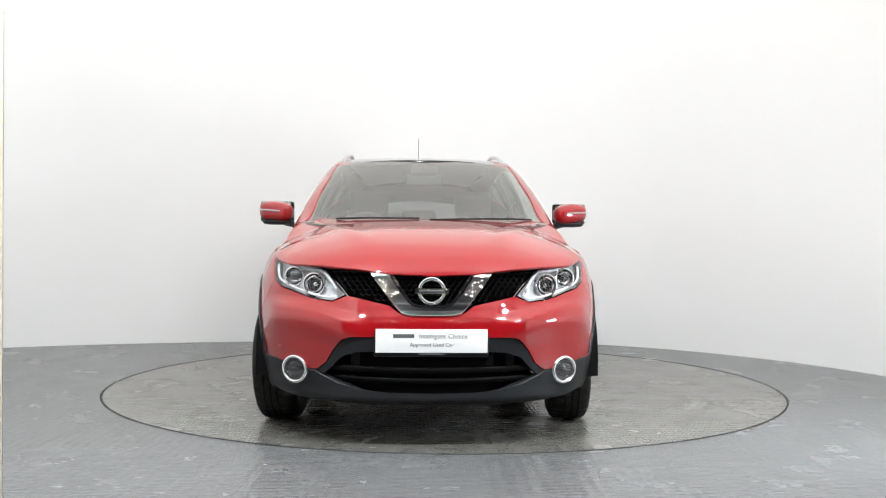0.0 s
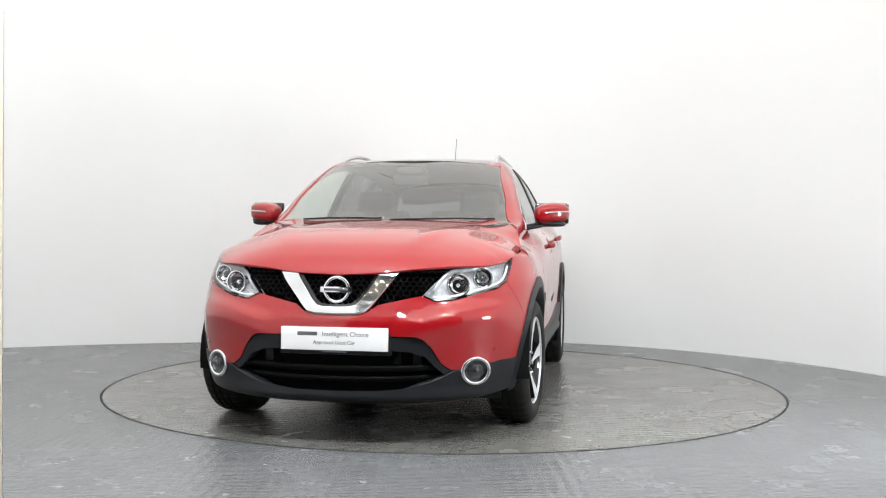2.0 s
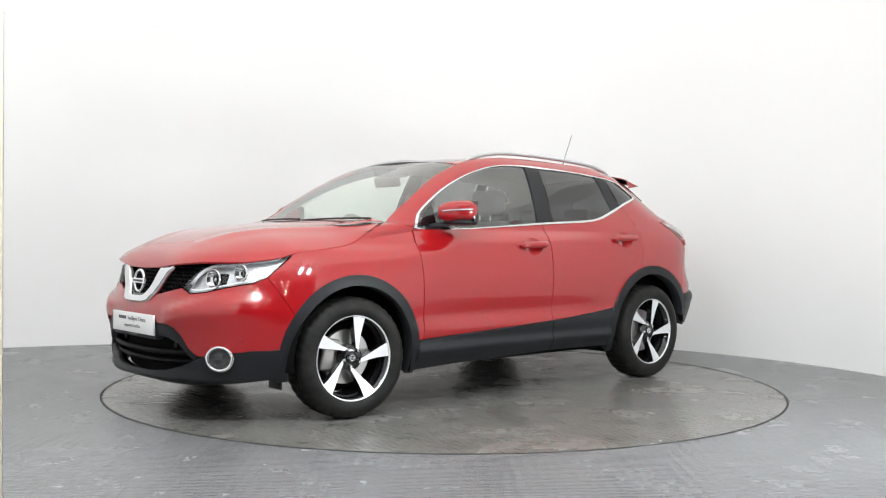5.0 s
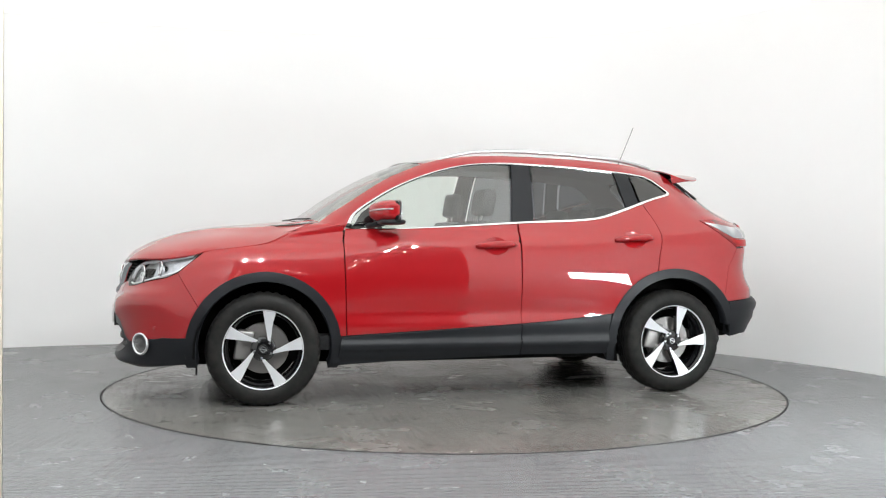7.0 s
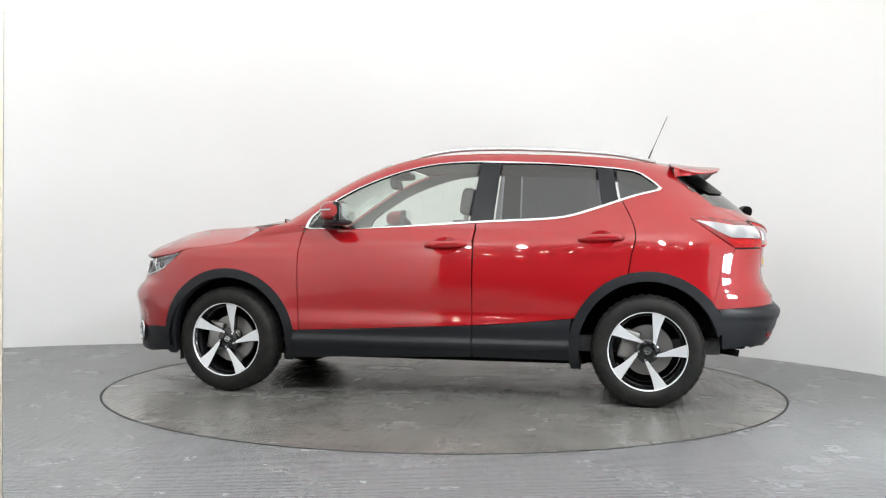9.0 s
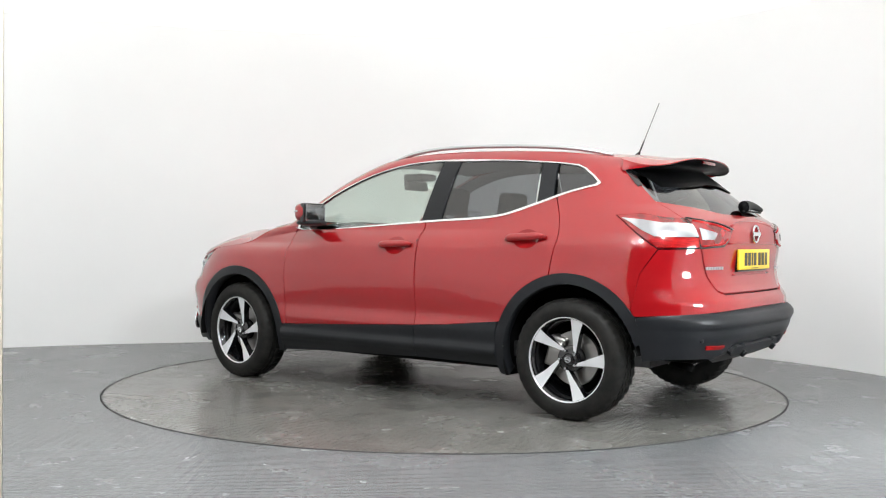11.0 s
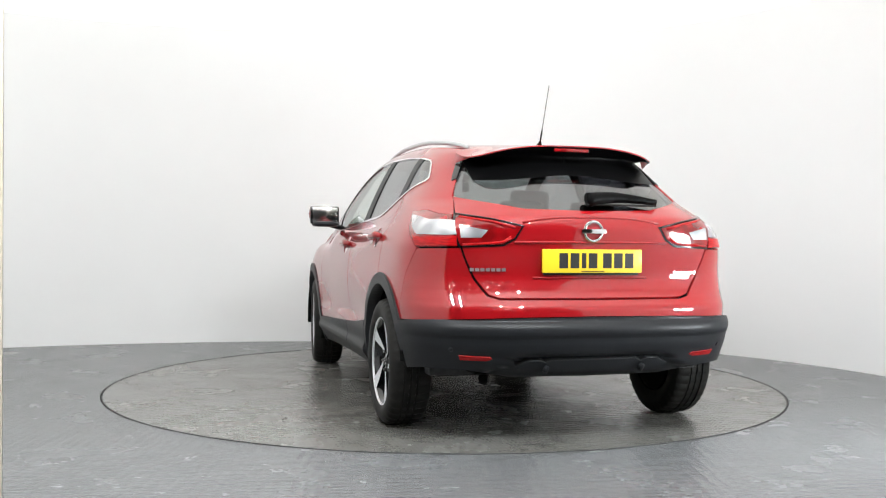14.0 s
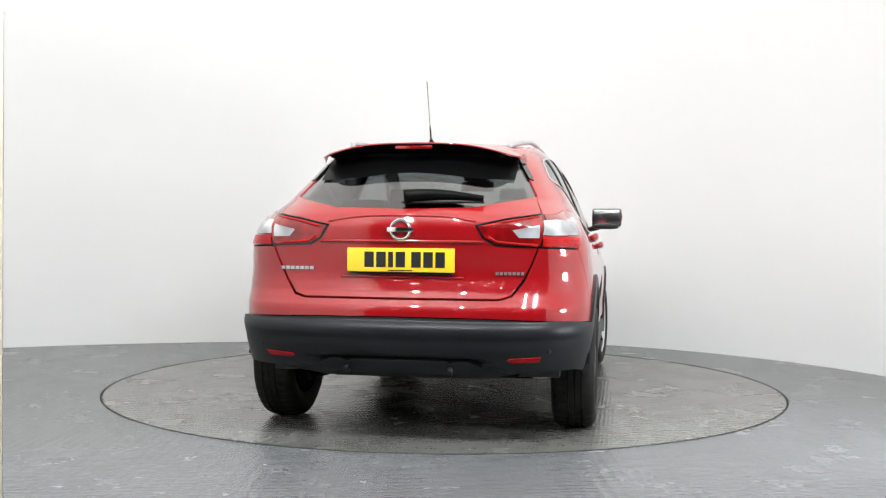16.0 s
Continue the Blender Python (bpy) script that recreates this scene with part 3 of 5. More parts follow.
def body_panels():
    c = car
    # front bumper, painted
    lamp_low = [F(.40, .722), F(.47, .692), F(.56, .702), F(.664, .732)] + side([(1.88, .752), (1.815, .782)])
    seam = side([(1.815, .782), (1.77, .70), (1.70, .585)])
    edge = [F(0, .628), F(.10, .632), F(.155, .645), F(.20, .678)] + lamp_low + seam[1:] + side([(1.70, .585), (1.745, .50), (1.762, .405)])[1:] + \
        [F(.70, .392), F(.60, .372), F(.545, .368), F(.50, .402), F(.455, .478), F(.42, .517), F(.385, .53), F(0, .532)]
    def front_relief(u, z):
        """A shoulder that sweeps from under the headlight to the plate."""
        p = body_safe(u, z)
        y = abs(p.y)
        ridge = .590 + .085 * ease((y - .22) / .45)
        d = .024 * ease((ridge + .035 - z) / .055) * ease((z - ridge + .17) / .12) * ease((y - .27) / .16) * ease((p.x - 1.78) / .14)
        p.x += d
        return p
    panel("front_bumper", edge, PAINT, c, "red painted front bumper skin", surf=front_relief, mid=CENTRE, both=True)
    # black lower bumper with the wide intake
    low = [F(.555, .366), F(.62, .376), F(.71, .392)] + side([(1.90, .405), (1.765, .405), (1.76, .25)]) + \
        [F(.70, .235), F(.5, .212), F(.3, .203), F(0, .203), F(0, .268), F(.20, .272), F(.33, .284), F(.44, .312), F(.515, .345)]
    panel("lower_bumper", low, PLASTIC, c, "black textured plastic lower bumper", mid=CENTRE, both=True, lift=0.006, depth=0.05)
    frame_ = [F(0, .530), F(.385, .528), F(.42, .515), F(.455, .476), F(.50, .400), F(.545, .366), F(.515, .345), F(.47, .385), F(.43, .43), F(.36, .455), F(.25, .462), F(0, .462)]
    panel("intake_surround", frame_, PLASTIC, c, "black plastic surround over the lower intake", mid=CENTRE, both=True, lift=-0.004, depth=0.06)
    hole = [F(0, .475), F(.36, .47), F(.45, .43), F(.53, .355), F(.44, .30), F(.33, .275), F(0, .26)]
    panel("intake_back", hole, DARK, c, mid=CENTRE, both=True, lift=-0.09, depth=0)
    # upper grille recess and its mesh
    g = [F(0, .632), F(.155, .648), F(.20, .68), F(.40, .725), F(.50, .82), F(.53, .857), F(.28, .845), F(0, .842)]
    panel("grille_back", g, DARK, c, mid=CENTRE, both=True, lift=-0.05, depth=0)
    # wings
    wing = side([(.842, 1.06), (.985, 1.092)])[:-1] + [S(*p) for p in reversed(HOOD_EDGE)] + side([(1.66, .912), (1.74, .845), (1.815, .782)])[1:] + seam[1:] + \
        [S(*p) for p in arc(FX, HUB, .447, 32, 171, 24)] + side([(.875, .408), (.842, .408)]) + [S(*p) for p in spline([(.842, .408), (.85, .65), (.856, .928), (.842, 1.06)], 8)][1:]
    panel("front_wing", wing, PAINT, c, "red painted front wing")
    # doors
    fd = [S(*p) for p in spline([(.838, .41), (.846, .65), (.852, .928), (.838, 1.05)], 8)] + side([(.80, 1.05), (.545, 1.05), (.23, 1.064), (-.268, 1.092)]) + \
        [S(*p) for p in spline([(-.268, 1.092), (-.262, .937), (-.266, .466)], 8)][1:] + side([(-.266, .466), (.364, .432), (.838, .41)])[1:-1]
    fdoors = panel("front_door", fd, PAINT, c, "red painted front door")
    rd = side([(-.266, .466), (-.27, .937), (-.274, 1.092)]) + [S(*p) for p in reversed(DLO_LOW) if -1.17 < p[0] < -.3] + \
        [S(*p) for p in spline([(-1.165, 1.232), (-1.223, 1.114), (-1.245, 1.015), (-1.222, .909), (-1.205, .80)], 6)] + [S(*p) for p in arc(RX, HUB, .465, 75, 23, 12)] + \
        side([(-.893, .522), (-.5, .482), (-.266, .466)])[1:-1]
    rdoors = panel("rear_door", rd, PAINT, c, "red painted rear door")
    # body side: pillar, roof side and rear quarter in one
    lamp = side([(-1.82, 1.118), (-1.70, 1.14), (-1.559, 1.132), (-1.63, 1.085), (-1.72, 1.02), (-1.823, .949)])
    quarter = [S(*p) for p in A_LINE] + [S(*p) for p in ROOF_EDGE[1:]] + [R(.525, 1.40), R(.57, 1.30), R(.618, 1.215), R(.66, 1.115)] + lamp + \
        side([(-1.823, .949), (-1.74, .82), (-1.70, .62)])[1:] + [S(*p) for p in arc(RX, HUB, .465, 144, 76, 14)] + \
        [S(*p) for p in spline([(-1.208, .80), (-1.225, .909), (-1.248, 1.015), (-1.226, 1.114), (-1.168, 1.235)], 6)] + \
        [S(*p) for p in reversed(DLO_LOW) if p[0] < -1.18] + [S(*p) for p in reversed(DLO_TOP)] + side([(.845, 1.064), (.985, 1.092)])[:-1]
    panel("body_side", quarter, PAINT, c, "red painted roof pillar and rear quarter panel")
    # rear bumper, painted part
    rb = [R(0, .703), R(.474, .705), R(.532, .722), R(.59, .80), R(.628, .88), R(.655, .952)] + side([(-1.826, .947), (-1.74, .82), (-1.70, .62), (-1.712, .592)])[0:] + \
        [R(.86, .598), R(.70, .612), R(.40, .622), R(0, .624)]
    panel("rear_bumper", rb, PAINT, c, "red painted upper rear bumper", mid=CENTRE, both=True)
    bl = [R(0, .622), R(.40, .620), R(.70, .61), R(.86, .596)] + side([(-1.712, .59), (-1.74, .50), (-1.75, .36)]) + [R(.80, .375), R(.62, .375), R(.5, .355), R(.40, .335), R(0, .328)]
    def tail_relief(u, z):
        p = body_safe(u, z)
        y = abs(p.y)
        top = .452 - .070 * ease((y - .36) / .14)
        p.x += .040 * ease((top - z) / .022) * ease((.56 - y) / .05) - .014 * ease((z - .520) / .03) * ease((.61 - z) / .02)
        return p
    panel("lower_rear_bumper", bl, PLASTIC, c, "black textured plastic rear bumper", surf=tail_relief, mid=CENTRE, both=True, lift=0.012, depth=0.06)
    lipp = [R(0, .420), R(.22, .420), R(.25, .408), R(.28, .420), R(.34, .420), R(.40, .392), R(.36, .366), R(0, .360)]
    panel("tow_panel", lipp, PLASTIC, c, "raised black diffuser panel", mid=CENTRE, both=True, lift=0.008, depth=0.04)
    # tailgate
    tg = [R(0, .712), R(.474, .714), R(.526, .73), R(.584, .808), R(.622, .885), R(.648, .955), R(.652, 1.05), R(.655, 1.112), R(.62, 1.208), R(.60, 1.203), R(.446, 1.168), R(.333, 1.145), R(0, 1.138)]
    panel("tailgate", tg, PAINT, c, "red painted tailgate", mid=CENTRE, both=True)
    # black arches and sills
    fa = [S(*p) for p in arc(FX, HUB, .452, -14, 196, 40)] + [S(*p) for p in arc(FX, HUB, .392, 198, -16, 40)]
    panel("arch_cladding", fa, PLASTIC, c, "black plastic wheel arch trim", lift=0.007, depth=0.07)
    ra = [S(*p) for p in arc(RX, HUB, .470, -15, 165, 40)] + [S(*p) for p in arc(RX, HUB, .408, 167, -17, 40)]
    panel("arch_cladding", ra, PLASTIC, c, "black plastic wheel arch trim", lift=0.012, depth=0.07)
    def ledge(u, z):
        p = body_safe(u, z)
        p.y += .020 * math.exp(-((z - .345) / .030) ** 2) - .014 * ease((.30 - z) / .05)
        return p
    s1 = side([(.872, .405), (.364, .430), (-.264, .464), (-.264, .275), (.364, .255), (.90, .235)])
    panel("door_cladding", s1, PLASTIC, c, "black plastic door cladding", surf=ledge, lift=0.012, depth=0.05)
    s2 = side([(-.268, .464), (-.5, .480), (-.875, .520), (-.86, .44), (-.86, .27), (-.268, .275)])
    panel("door_cladding", s2, PLASTIC, c, "black plastic door cladding", surf=ledge, lift=0.012, depth=0.05)
    # dark inner shell behind the seams
    shell = [F(0, .60), F(.3, .62), F(.5, .66)] + side([(1.75, .80), (1.3, .92), (.9, 1.03), (-.3, 1.06), (-1.1, 1.15), (-1.3, 1.20)]) + [R(.62, 1.08), R(.4, 1.09), R(0, 1.10), R(0, .36), R(.7, .36)] + \
        side([(-1.78, .36)]) + [S(*p) for p in arc(RX, HUB, .43, 170, 5, 20)] + side([(-.89, .26), (.91, .24)]) + [S(*p) for p in arc(FX, HUB, .42, 190, -10, 20)] + side([(1.78, .25)]) + [F(.6, .25), F(.55, .30), F(.5, .57), F(0, .57)]
    panel("inner_shell", shell, DARK, c, "dark inner body", mid=CENTRE, both=True, lift=-0.028, depth=0, gap=0)
    return fdoors, rdoors


# hood and roof are height fields over the plan
HC = table([(.95, 1.115), (1.0, 1.112), (1.17, 1.098), (1.37, 1.080), (1.57, 1.060), (1.76, 1.028), (1.96, .970), (2.05, .926), (2.10, .893), (2.135, .856), (2.16, .808)])
HY = table([(.95, .72), (1.0, .73), (1.148, .775), (1.305, .80), (1.65, .80), (1.8, .765), (1.93, .70), (2.06, .62), (2.16, .58)])
HE = table([(.95, 1.098), (1.0, 1.09), (1.148, 1.035), (1.305, .961), (1.45, .939), (1.65, .914), (1.8, .884), (1.93, .862), (2.06, .842), (2.16, .79)])


HOOD_NOSE = table([(-.01, 2.148), (.28, 2.135), (.50, 2.075), (.662, 1.94), (.752, 1.80), (.797, 1.65), (.83, 1.3)])


def hood_surf(x, y):
    t = abs(y) / HY(x)
    yr = 0.60 - 0.30 * ease((x - 1.05) / 1.1)
    ridge = 0.010 * math.exp(-((abs(y) - yr) / 0.06) ** 2) * ease((2.12 - x) / 0.35)
    return Vector((x, y, HC(x) - (HC(x) - HE(x)) * t ** 3.4 + ridge - 0.016 * max(0.0, 1 - (HOOD_NOSE(abs(y)) - x) / 0.075) ** 2 * ease((x - 1.55) / 0.25)))


RC = table([(-1.95, 1.44), (-1.78, 1.462), (-1.65, 1.482), (-1.4, 1.512), (-1.1, 1.540), (-.72, 1.563), (-.355, 1.568), (-.17, 1.563), (0, 1.548), (.2, 1.528), (.36, 1.508), (.45, 1.492)])
RE = table([(p[0], p[1]) for p in sorted(ROOF_EDGE)] + [(.45, 1.42)])


def roof_surf(x, y):
    ze = RE(x)
    ye = body(*S(min(max(x, -1.46), .30), ze)).y
    return Vector((x, y, RC(x) - (RC(x) - ze) * (abs(y) / ye) ** 2.4))


def roof_y(x):
    return body(*S(x, RE(x))).y


def top_panels():
    c = car
    gx, gy = [0.9 + 0.03 * k for k in range(48)], [-0.01 + 0.03 * k for k in range(32)]
    ol = spline([(2.148, 0), (2.135, .28), (2.075, .50), (1.94, .662), (1.80, .752), (1.65, .797), (1.45, .803), (1.305, .797), (1.148, .765), (1.05, .718), (.99, .688)], 4) + \
        [(1.03, .55), (1.07, .3), (1.08, 0)]
    panel("bonnet", ol, PAINT, c, "red painted bonnet", surf=hood_surf, lines=(gx, gy), mid=(1, 0.0), both=True, depth=0.016)
    rx, ry = [-2.0 + 0.04 * k for k in range(64)], [-0.01 + 0.03 * k for k in range(24)]
    # roof: black glass ahead, painted behind and at the sides
    front = [(.375, 0), (.36, .2), (.34, .36), (.315, .47)]
    black = front + [(x, roof_y(x) - .085) for x in (.25, .1, -.1, -.3, -.5, -.7, -.9, -1.0)] + [(-1.0, 0)]
    panel("glass_roof", black, BLACK, c, "gloss black panoramic roof", surf=roof_surf, lines=(rx, ry), mid=(1, 0.0), both=True, depth=0.01, gap=0.001)
    xs = [.30, .25, .1, -.1, -.3, -.5, -.7, -.9, -1.0]
    strip = [(.312, .475)] + [(x, roof_y(x) - .083) for x in xs[1:]] + [(-1.0, 0.0), (-1.46, 0.0)] + [(x, roof_y(x) + .003) for x in (-1.46, -1.4, -1.3, -1.2, -1.1, -1.0, -.9, -.7, -.5, -.3, -.1, .1, .25, .30)]
    panel("roof_panel", strip, PAINT, c, "red painted roof panel", surf=roof_surf, lines=(rx, ry), mid=(1, 0.0), both=True, depth=0.01, gap=0.0008)


def glazing():
    c = car
    ws = [F(0, 1.098), F(.4, 1.094), F(.6, 1.09)] + [S(*p) for p in A_LINE] + [F(.40, 1.497), F(.2, 1.503), F(0, 1.507)]
    gl = panel("windscreen", ws, SCREEN, c, "green-tinted windscreen", mid=CENTRE, both=True, lift=-0.006, depth=0.004, gap=0.004)
    rg = [R(0, 1.142), R(.333, 1.147), R(.446, 1.171), R(.60, 1.206), R(.612, 1.24), R(.582, 1.31), R(.535, 1.39), R(.42, 1.44), R(.2, 1.455), R(0, 1.46)]
    gl += panel("rear_window", rg, REARGLASS, c, "dark privacy rear window", mid=CENTRE, both=True, lift=-0.006, depth=0.004, gap=-.004)
    loop = DLO_TOP + DLO_LOW
    if area(loop) < 0:
        loop = loop[::-1]
    sh = loop
    win = lambda poly: [S(*p) for p in dense(poly, 0.03)]

    def between(lo, hi):
        """The glass-house between two upright lines, given at z 1.0 and 1.5, the front one first."""
        poly = sh
        if lo:
            a = cut(poly, (lo[0], 1.0), (lo[1], 1.5))
            poly = a
        if hi:
            poly = cut(poly, (hi[1], 1.5), (hi[0], 1.0))
        return poly
    # left of an upward line is the side of smaller x
    front = between(None, (-.22, -.285))
    bpil = between((-.22, -.285), (-.37, -.41))
    rear = between((-.37, -.41), (-1.075, -1.00))
    cpil = between((-1.075, -1.00), (-1.185, -1.095))
    qg = between((-1.19, -1.10), None)
    gl += panel("front_side_window", win(front), GLASS, c, "clear front side window", lift=-0.004, depth=0.004, gap=0.014)
    panel("door_pillar", win(bpil), PLASTIC, c, "black centre pillar trim", lift=0.001, depth=0.02, gap=0.001)
    gl += panel("rear_side_window", win(rear), PRIVACY, c, "dark privacy rear side window", lift=-0.004, depth=0.004, gap=0.012)
    panel("door_pillar", win(cpil), PLASTIC, c, "black rear pillar trim", lift=0.001, depth=0.02, gap=0.001)
    gl += panel("quarter_window", win(qg), PRIVACY, c, "dark privacy quarter window", lift=-0.004, depth=0.004, gap=0.012)
    for g in gl:
        g.visible_shadow = False
    # chrome strip round the side windows
    ring = [S(*p) for p in dense(loop, 0.02)]
    inner = shrink(ring, body_safe, 0.016)
    for sgn in (1, -1):
        bm = bmesh.new()
        rows = []
        for line, d in ((ring, -.004), (ring, .004), (inner, .004), (inner, -.012)):
            row = []
            for p in line:
                q = body_safe(*p) + normal_at(body_safe, *p, False) * d
                row.append(bm.verts.new((q.x, sgn * q.y, q.z)))
            rows.append(row)
        n = len(ring)
        for a, b in zip(rows, rows[1:]):
            for k in range(n):
                bm.faces.new((a[k], a[(k + 1) % n], b[(k + 1) % n], b[k]))
        bmesh.ops.recalc_face_normals(bm, faces=bm.faces)
        crease(part("window_trim", bm, CHROME, c, "bright chrome strip round the side windows"))


FDOORS, RDOORS = body_panels()
top_panels()
glazing()


# ---- wheels ----
def lathe(profile, n=72, axis_y=True, notch=None):
    """Turn (radius, offset) pairs about the wheel's axle (y)."""
    bm = bmesh.new()
    rows = []
    for i, (r, o) in enumerate(profile):
        row = []
        for k in range(n):
            a = 2 * math.pi * k / n
            rr = r - (notch(i, k) if notch else 0)
            row.append(bm.verts.new((rr * math.cos(a), o, rr * math.sin(a))))
        rows.append(row)
    for a, b in zip(rows, rows[1:]):
        for k in range(n):
            bm.faces.new((a[k], a[(k + 1) % n], b[(k + 1) % n], b[k]))
    return bm


STEER = -5.0      # the front wheels stand turned to the right
TYRE_R = 0.336


def wheel_at(x, y, spin, flip):
    """A wheel whose outer face points to +y; barrel, tyre, spokes, cap, nuts, brake."""
    prof = [(.236, .096), (.222, .085), (.205, .05), (.20, -.02), (.205, -.10)]
    bm = lathe(prof, 60)
    bmesh.ops.recalc_face_normals(bm, faces=bm.faces)
    w = part("wheel", bm, BLACK, car, "two-tone five-spoke alloy wheel")
    w.matrix_basis = pose(x, y, TYRE_R, 0, 0, (180 if flip else 0) + (STEER if x > 0 else 0)) @ pose(0, 0, 0, 0, spin, 0)
    tp = [(.228, .094), (.240, .104), (.262, .112), (.290, .112), (.315, .104), (.330, .094), (.3385, .080), (.3425, .066), (.3425, .050), (.334, .048), (.334, .040), (.343, .038),
          (.343, .016), (.334, .014), (.334, .006), (.343, .004), (.343, -.018), (.334, -.020), (.334, -.028), (.343, -.030), (.3425, -.066), (.3385, -.080), (.330, -.094), (.29, -.112),
          (.24, -.104), (.21, -.09)]
    tp = [(r - .007 * max(0, (r - .24) / .103), o) for r, o in tp]
    edge = {5: .004, 6: .009, 7: .010, 20: .010, 21: .009, 22: .004, 11: .006, 12: .006, 15: .006, 16: .006, 19: .006}
    bm = lathe(tp, 120, notch=lambda i, k: edge.get(i, 0) if k % 3 == 0 else 0)
    bmesh.ops.recalc_face_normals(bm, faces=bm.faces)
    crease(part("tyre", bm, RUBBER, w, "black road tyre with worn tread"), 40)
    bm = lathe([(.228, .090), (.230, .099), (.239, .1005), (.240, .094), (.236, .088)], 72)
    bmesh.ops.recalc_face_normals(bm, faces=bm.faces)
    part("rim_lip", bm, ALLOY, w, "machined bright rim edge")
    # spokes: broad blades, narrow at the hub, slightly swept
    for k in range(5):
        bm = bmesh.new()
        a0 = 90 + 72 * k
        lead = spline([(.060, 35), (.085, 23), (.13, 14), (.18, 10.5), (.231, 9.5)], 4)
        trail = spline([(.060, 16), (.085, 6), (.13, -3), (.18, -7.5), (.231, -10)], 4)
        pts = [(r, a) for r, a in lead] + [(r, a) for r, a in reversed(trail)]
        top, bot = [], []
        for r, a in pts:
            an = radians(a0 + a)
            dish = .070 + .022 * (r / .231) ** 1.5
            top.append(bm.verts.new((r * math.cos(an), dish, r * math.sin(an))))
            bot.append(bm.verts.new((r * math.cos(an), dish - .045, r * math.sin(an))))
        n = len(top)
        h = n // 2
        for i in range(h - 1):
            bm.faces.new((top[i], top[i + 1], top[n - 2 - i], top[n - 1 - i]))
        for i in range(n):
            bm.faces.new((top[i], bot[i], bot[(i + 1) % n], top[(i + 1) % n])).material_index = 1
        bmesh.ops.recalc_face_normals(bm, faces=bm.faces)
        sp = part("spoke", bm, ALLOY, w, "machined silver spoke with black flanks", smooth=False)
        sp.data.materials.append(BLACK)
    # hub, cap, nuts
    bm = lathe([(.075, .02), (.072, .058), (.062, .066), (.034, .068), (.033, .066)], 40)
    bm.faces.new([v for v in bm.verts][-40:])
    bmesh.ops.recalc_face_normals(bm, faces=bm.faces)
    crease(part("hub", bm, BLACK, w))
    bm = lathe([(.031, .064), (.030, .072), (.024, .075), (.003, .076)], 28)
    bmesh.ops.recalc_face_normals(bm, faces=bm.faces)
    part("centre_cap", bm, BLACK, w, "black centre cap")
    bm = lathe([(.013, .0745), (.013, .078), (.018, .078), (.018, .0735)], 24)
    box_bm(bm, -.021, .021, .0745, .0785, -.0035, .0035)
    bmesh.ops.recalc_face_normals(bm, faces=bm.faces)
    crease(part("cap_badge", bm, CHROME, w, "chrome ring badge"))
    for k in range(5):
        a = radians(126 + 72 * k)
        bm = bmesh.new()
        bmesh.ops.create_cone(bm, cap_ends=True, segments=6, radius1=.010, radius2=.008, depth=.02, matrix=pose(.052 * math.cos(a), .072, .052 * math.sin(a), -90, 0, 0))
        part("wheel_nut", bm, CHROME, w, smooth=False)
    bm = lathe([(.07, .0), (.15, .002), (.152, -.02), (.07, -.022)], 48)
    bmesh.ops.recalc_face_normals(bm, faces=bm.faces)
    crease(part("brake_disc", bm, STEEL, w, "bare steel brake disc"))
    bm = bmesh.new()
    box_bm(bm, .06, .165, -.05, .03, -.09, .09, .015)
    part("brake_caliper", bm, STEEL, w)
    bm = lathe([(.20, -.085), (.02, -.085)], 40)
    part("wheel_back", bm, DARK, w)


for x_, spin_l, spin_r in ((FX, -9, 20), (RX, -16, -12)):
    y_ = .785 if x_ > 0 else .797
    wheel_at(x_, y_, spin_l, False)
    wheel_at(x_, -y_, spin_r, True)


# ---- fittings on the body ----
def on_front(y, z, lift=0.0):
    s = 1 if y >= 0 else -1
    u = F(abs(y), z)
    p = body(*u) + normal_at(body_safe, *u, False) * lift
    return Vector((p.x, s * p.y, p.z))


def on_rear(y, z, lift=0.0):
    s = 1 if y >= 0 else -1
    u = R(abs(y), z)
    p = body(*u) + normal_at(body_safe, *u, False) * lift
    return Vector((p.x, s * p.y, p.z))


def on_side(x, z, lift=0.0, s=1):
    u = S(x, z)
    p = body(*u) + normal_at(body_safe, *u, False) * lift
    return Vector((p.x, s * p.y, p.z))


def facing(p, d):
    """A pose at p whose z axis points along d."""
    return Matrix.Translation(p) @ Vector(d).to_track_quat("Z", "Y").to_matrix().to_4x4()


def torus(name, m, R1, r, material, parent, label="", sx=1.0, sy=1.0, seg=40, sides=10):
    bm = bmesh.new()
    rows = []
    for k in range(seg):
        a = 2 * math.pi * k / seg
        rows.append([bm.verts.new((sx * (R1 + r * math.cos(b)) * math.cos(a), sy * (R1 + r * math.cos(b)) * math.sin(a), r * math.sin(b))) for b in (2 * math.pi * j / sides for j in range(sides))])
    for k in range(seg):
        a, b = rows[k], rows[(k + 1) % seg]
        for j in range(sides):
            bm.faces.new((a[j], b[j], b[(j + 1) % sides], a[(j + 1) % sides]))
    bmesh.ops.transform(bm, matrix=m, verts=bm.verts)
    return part(name, bm, material, parent, label)


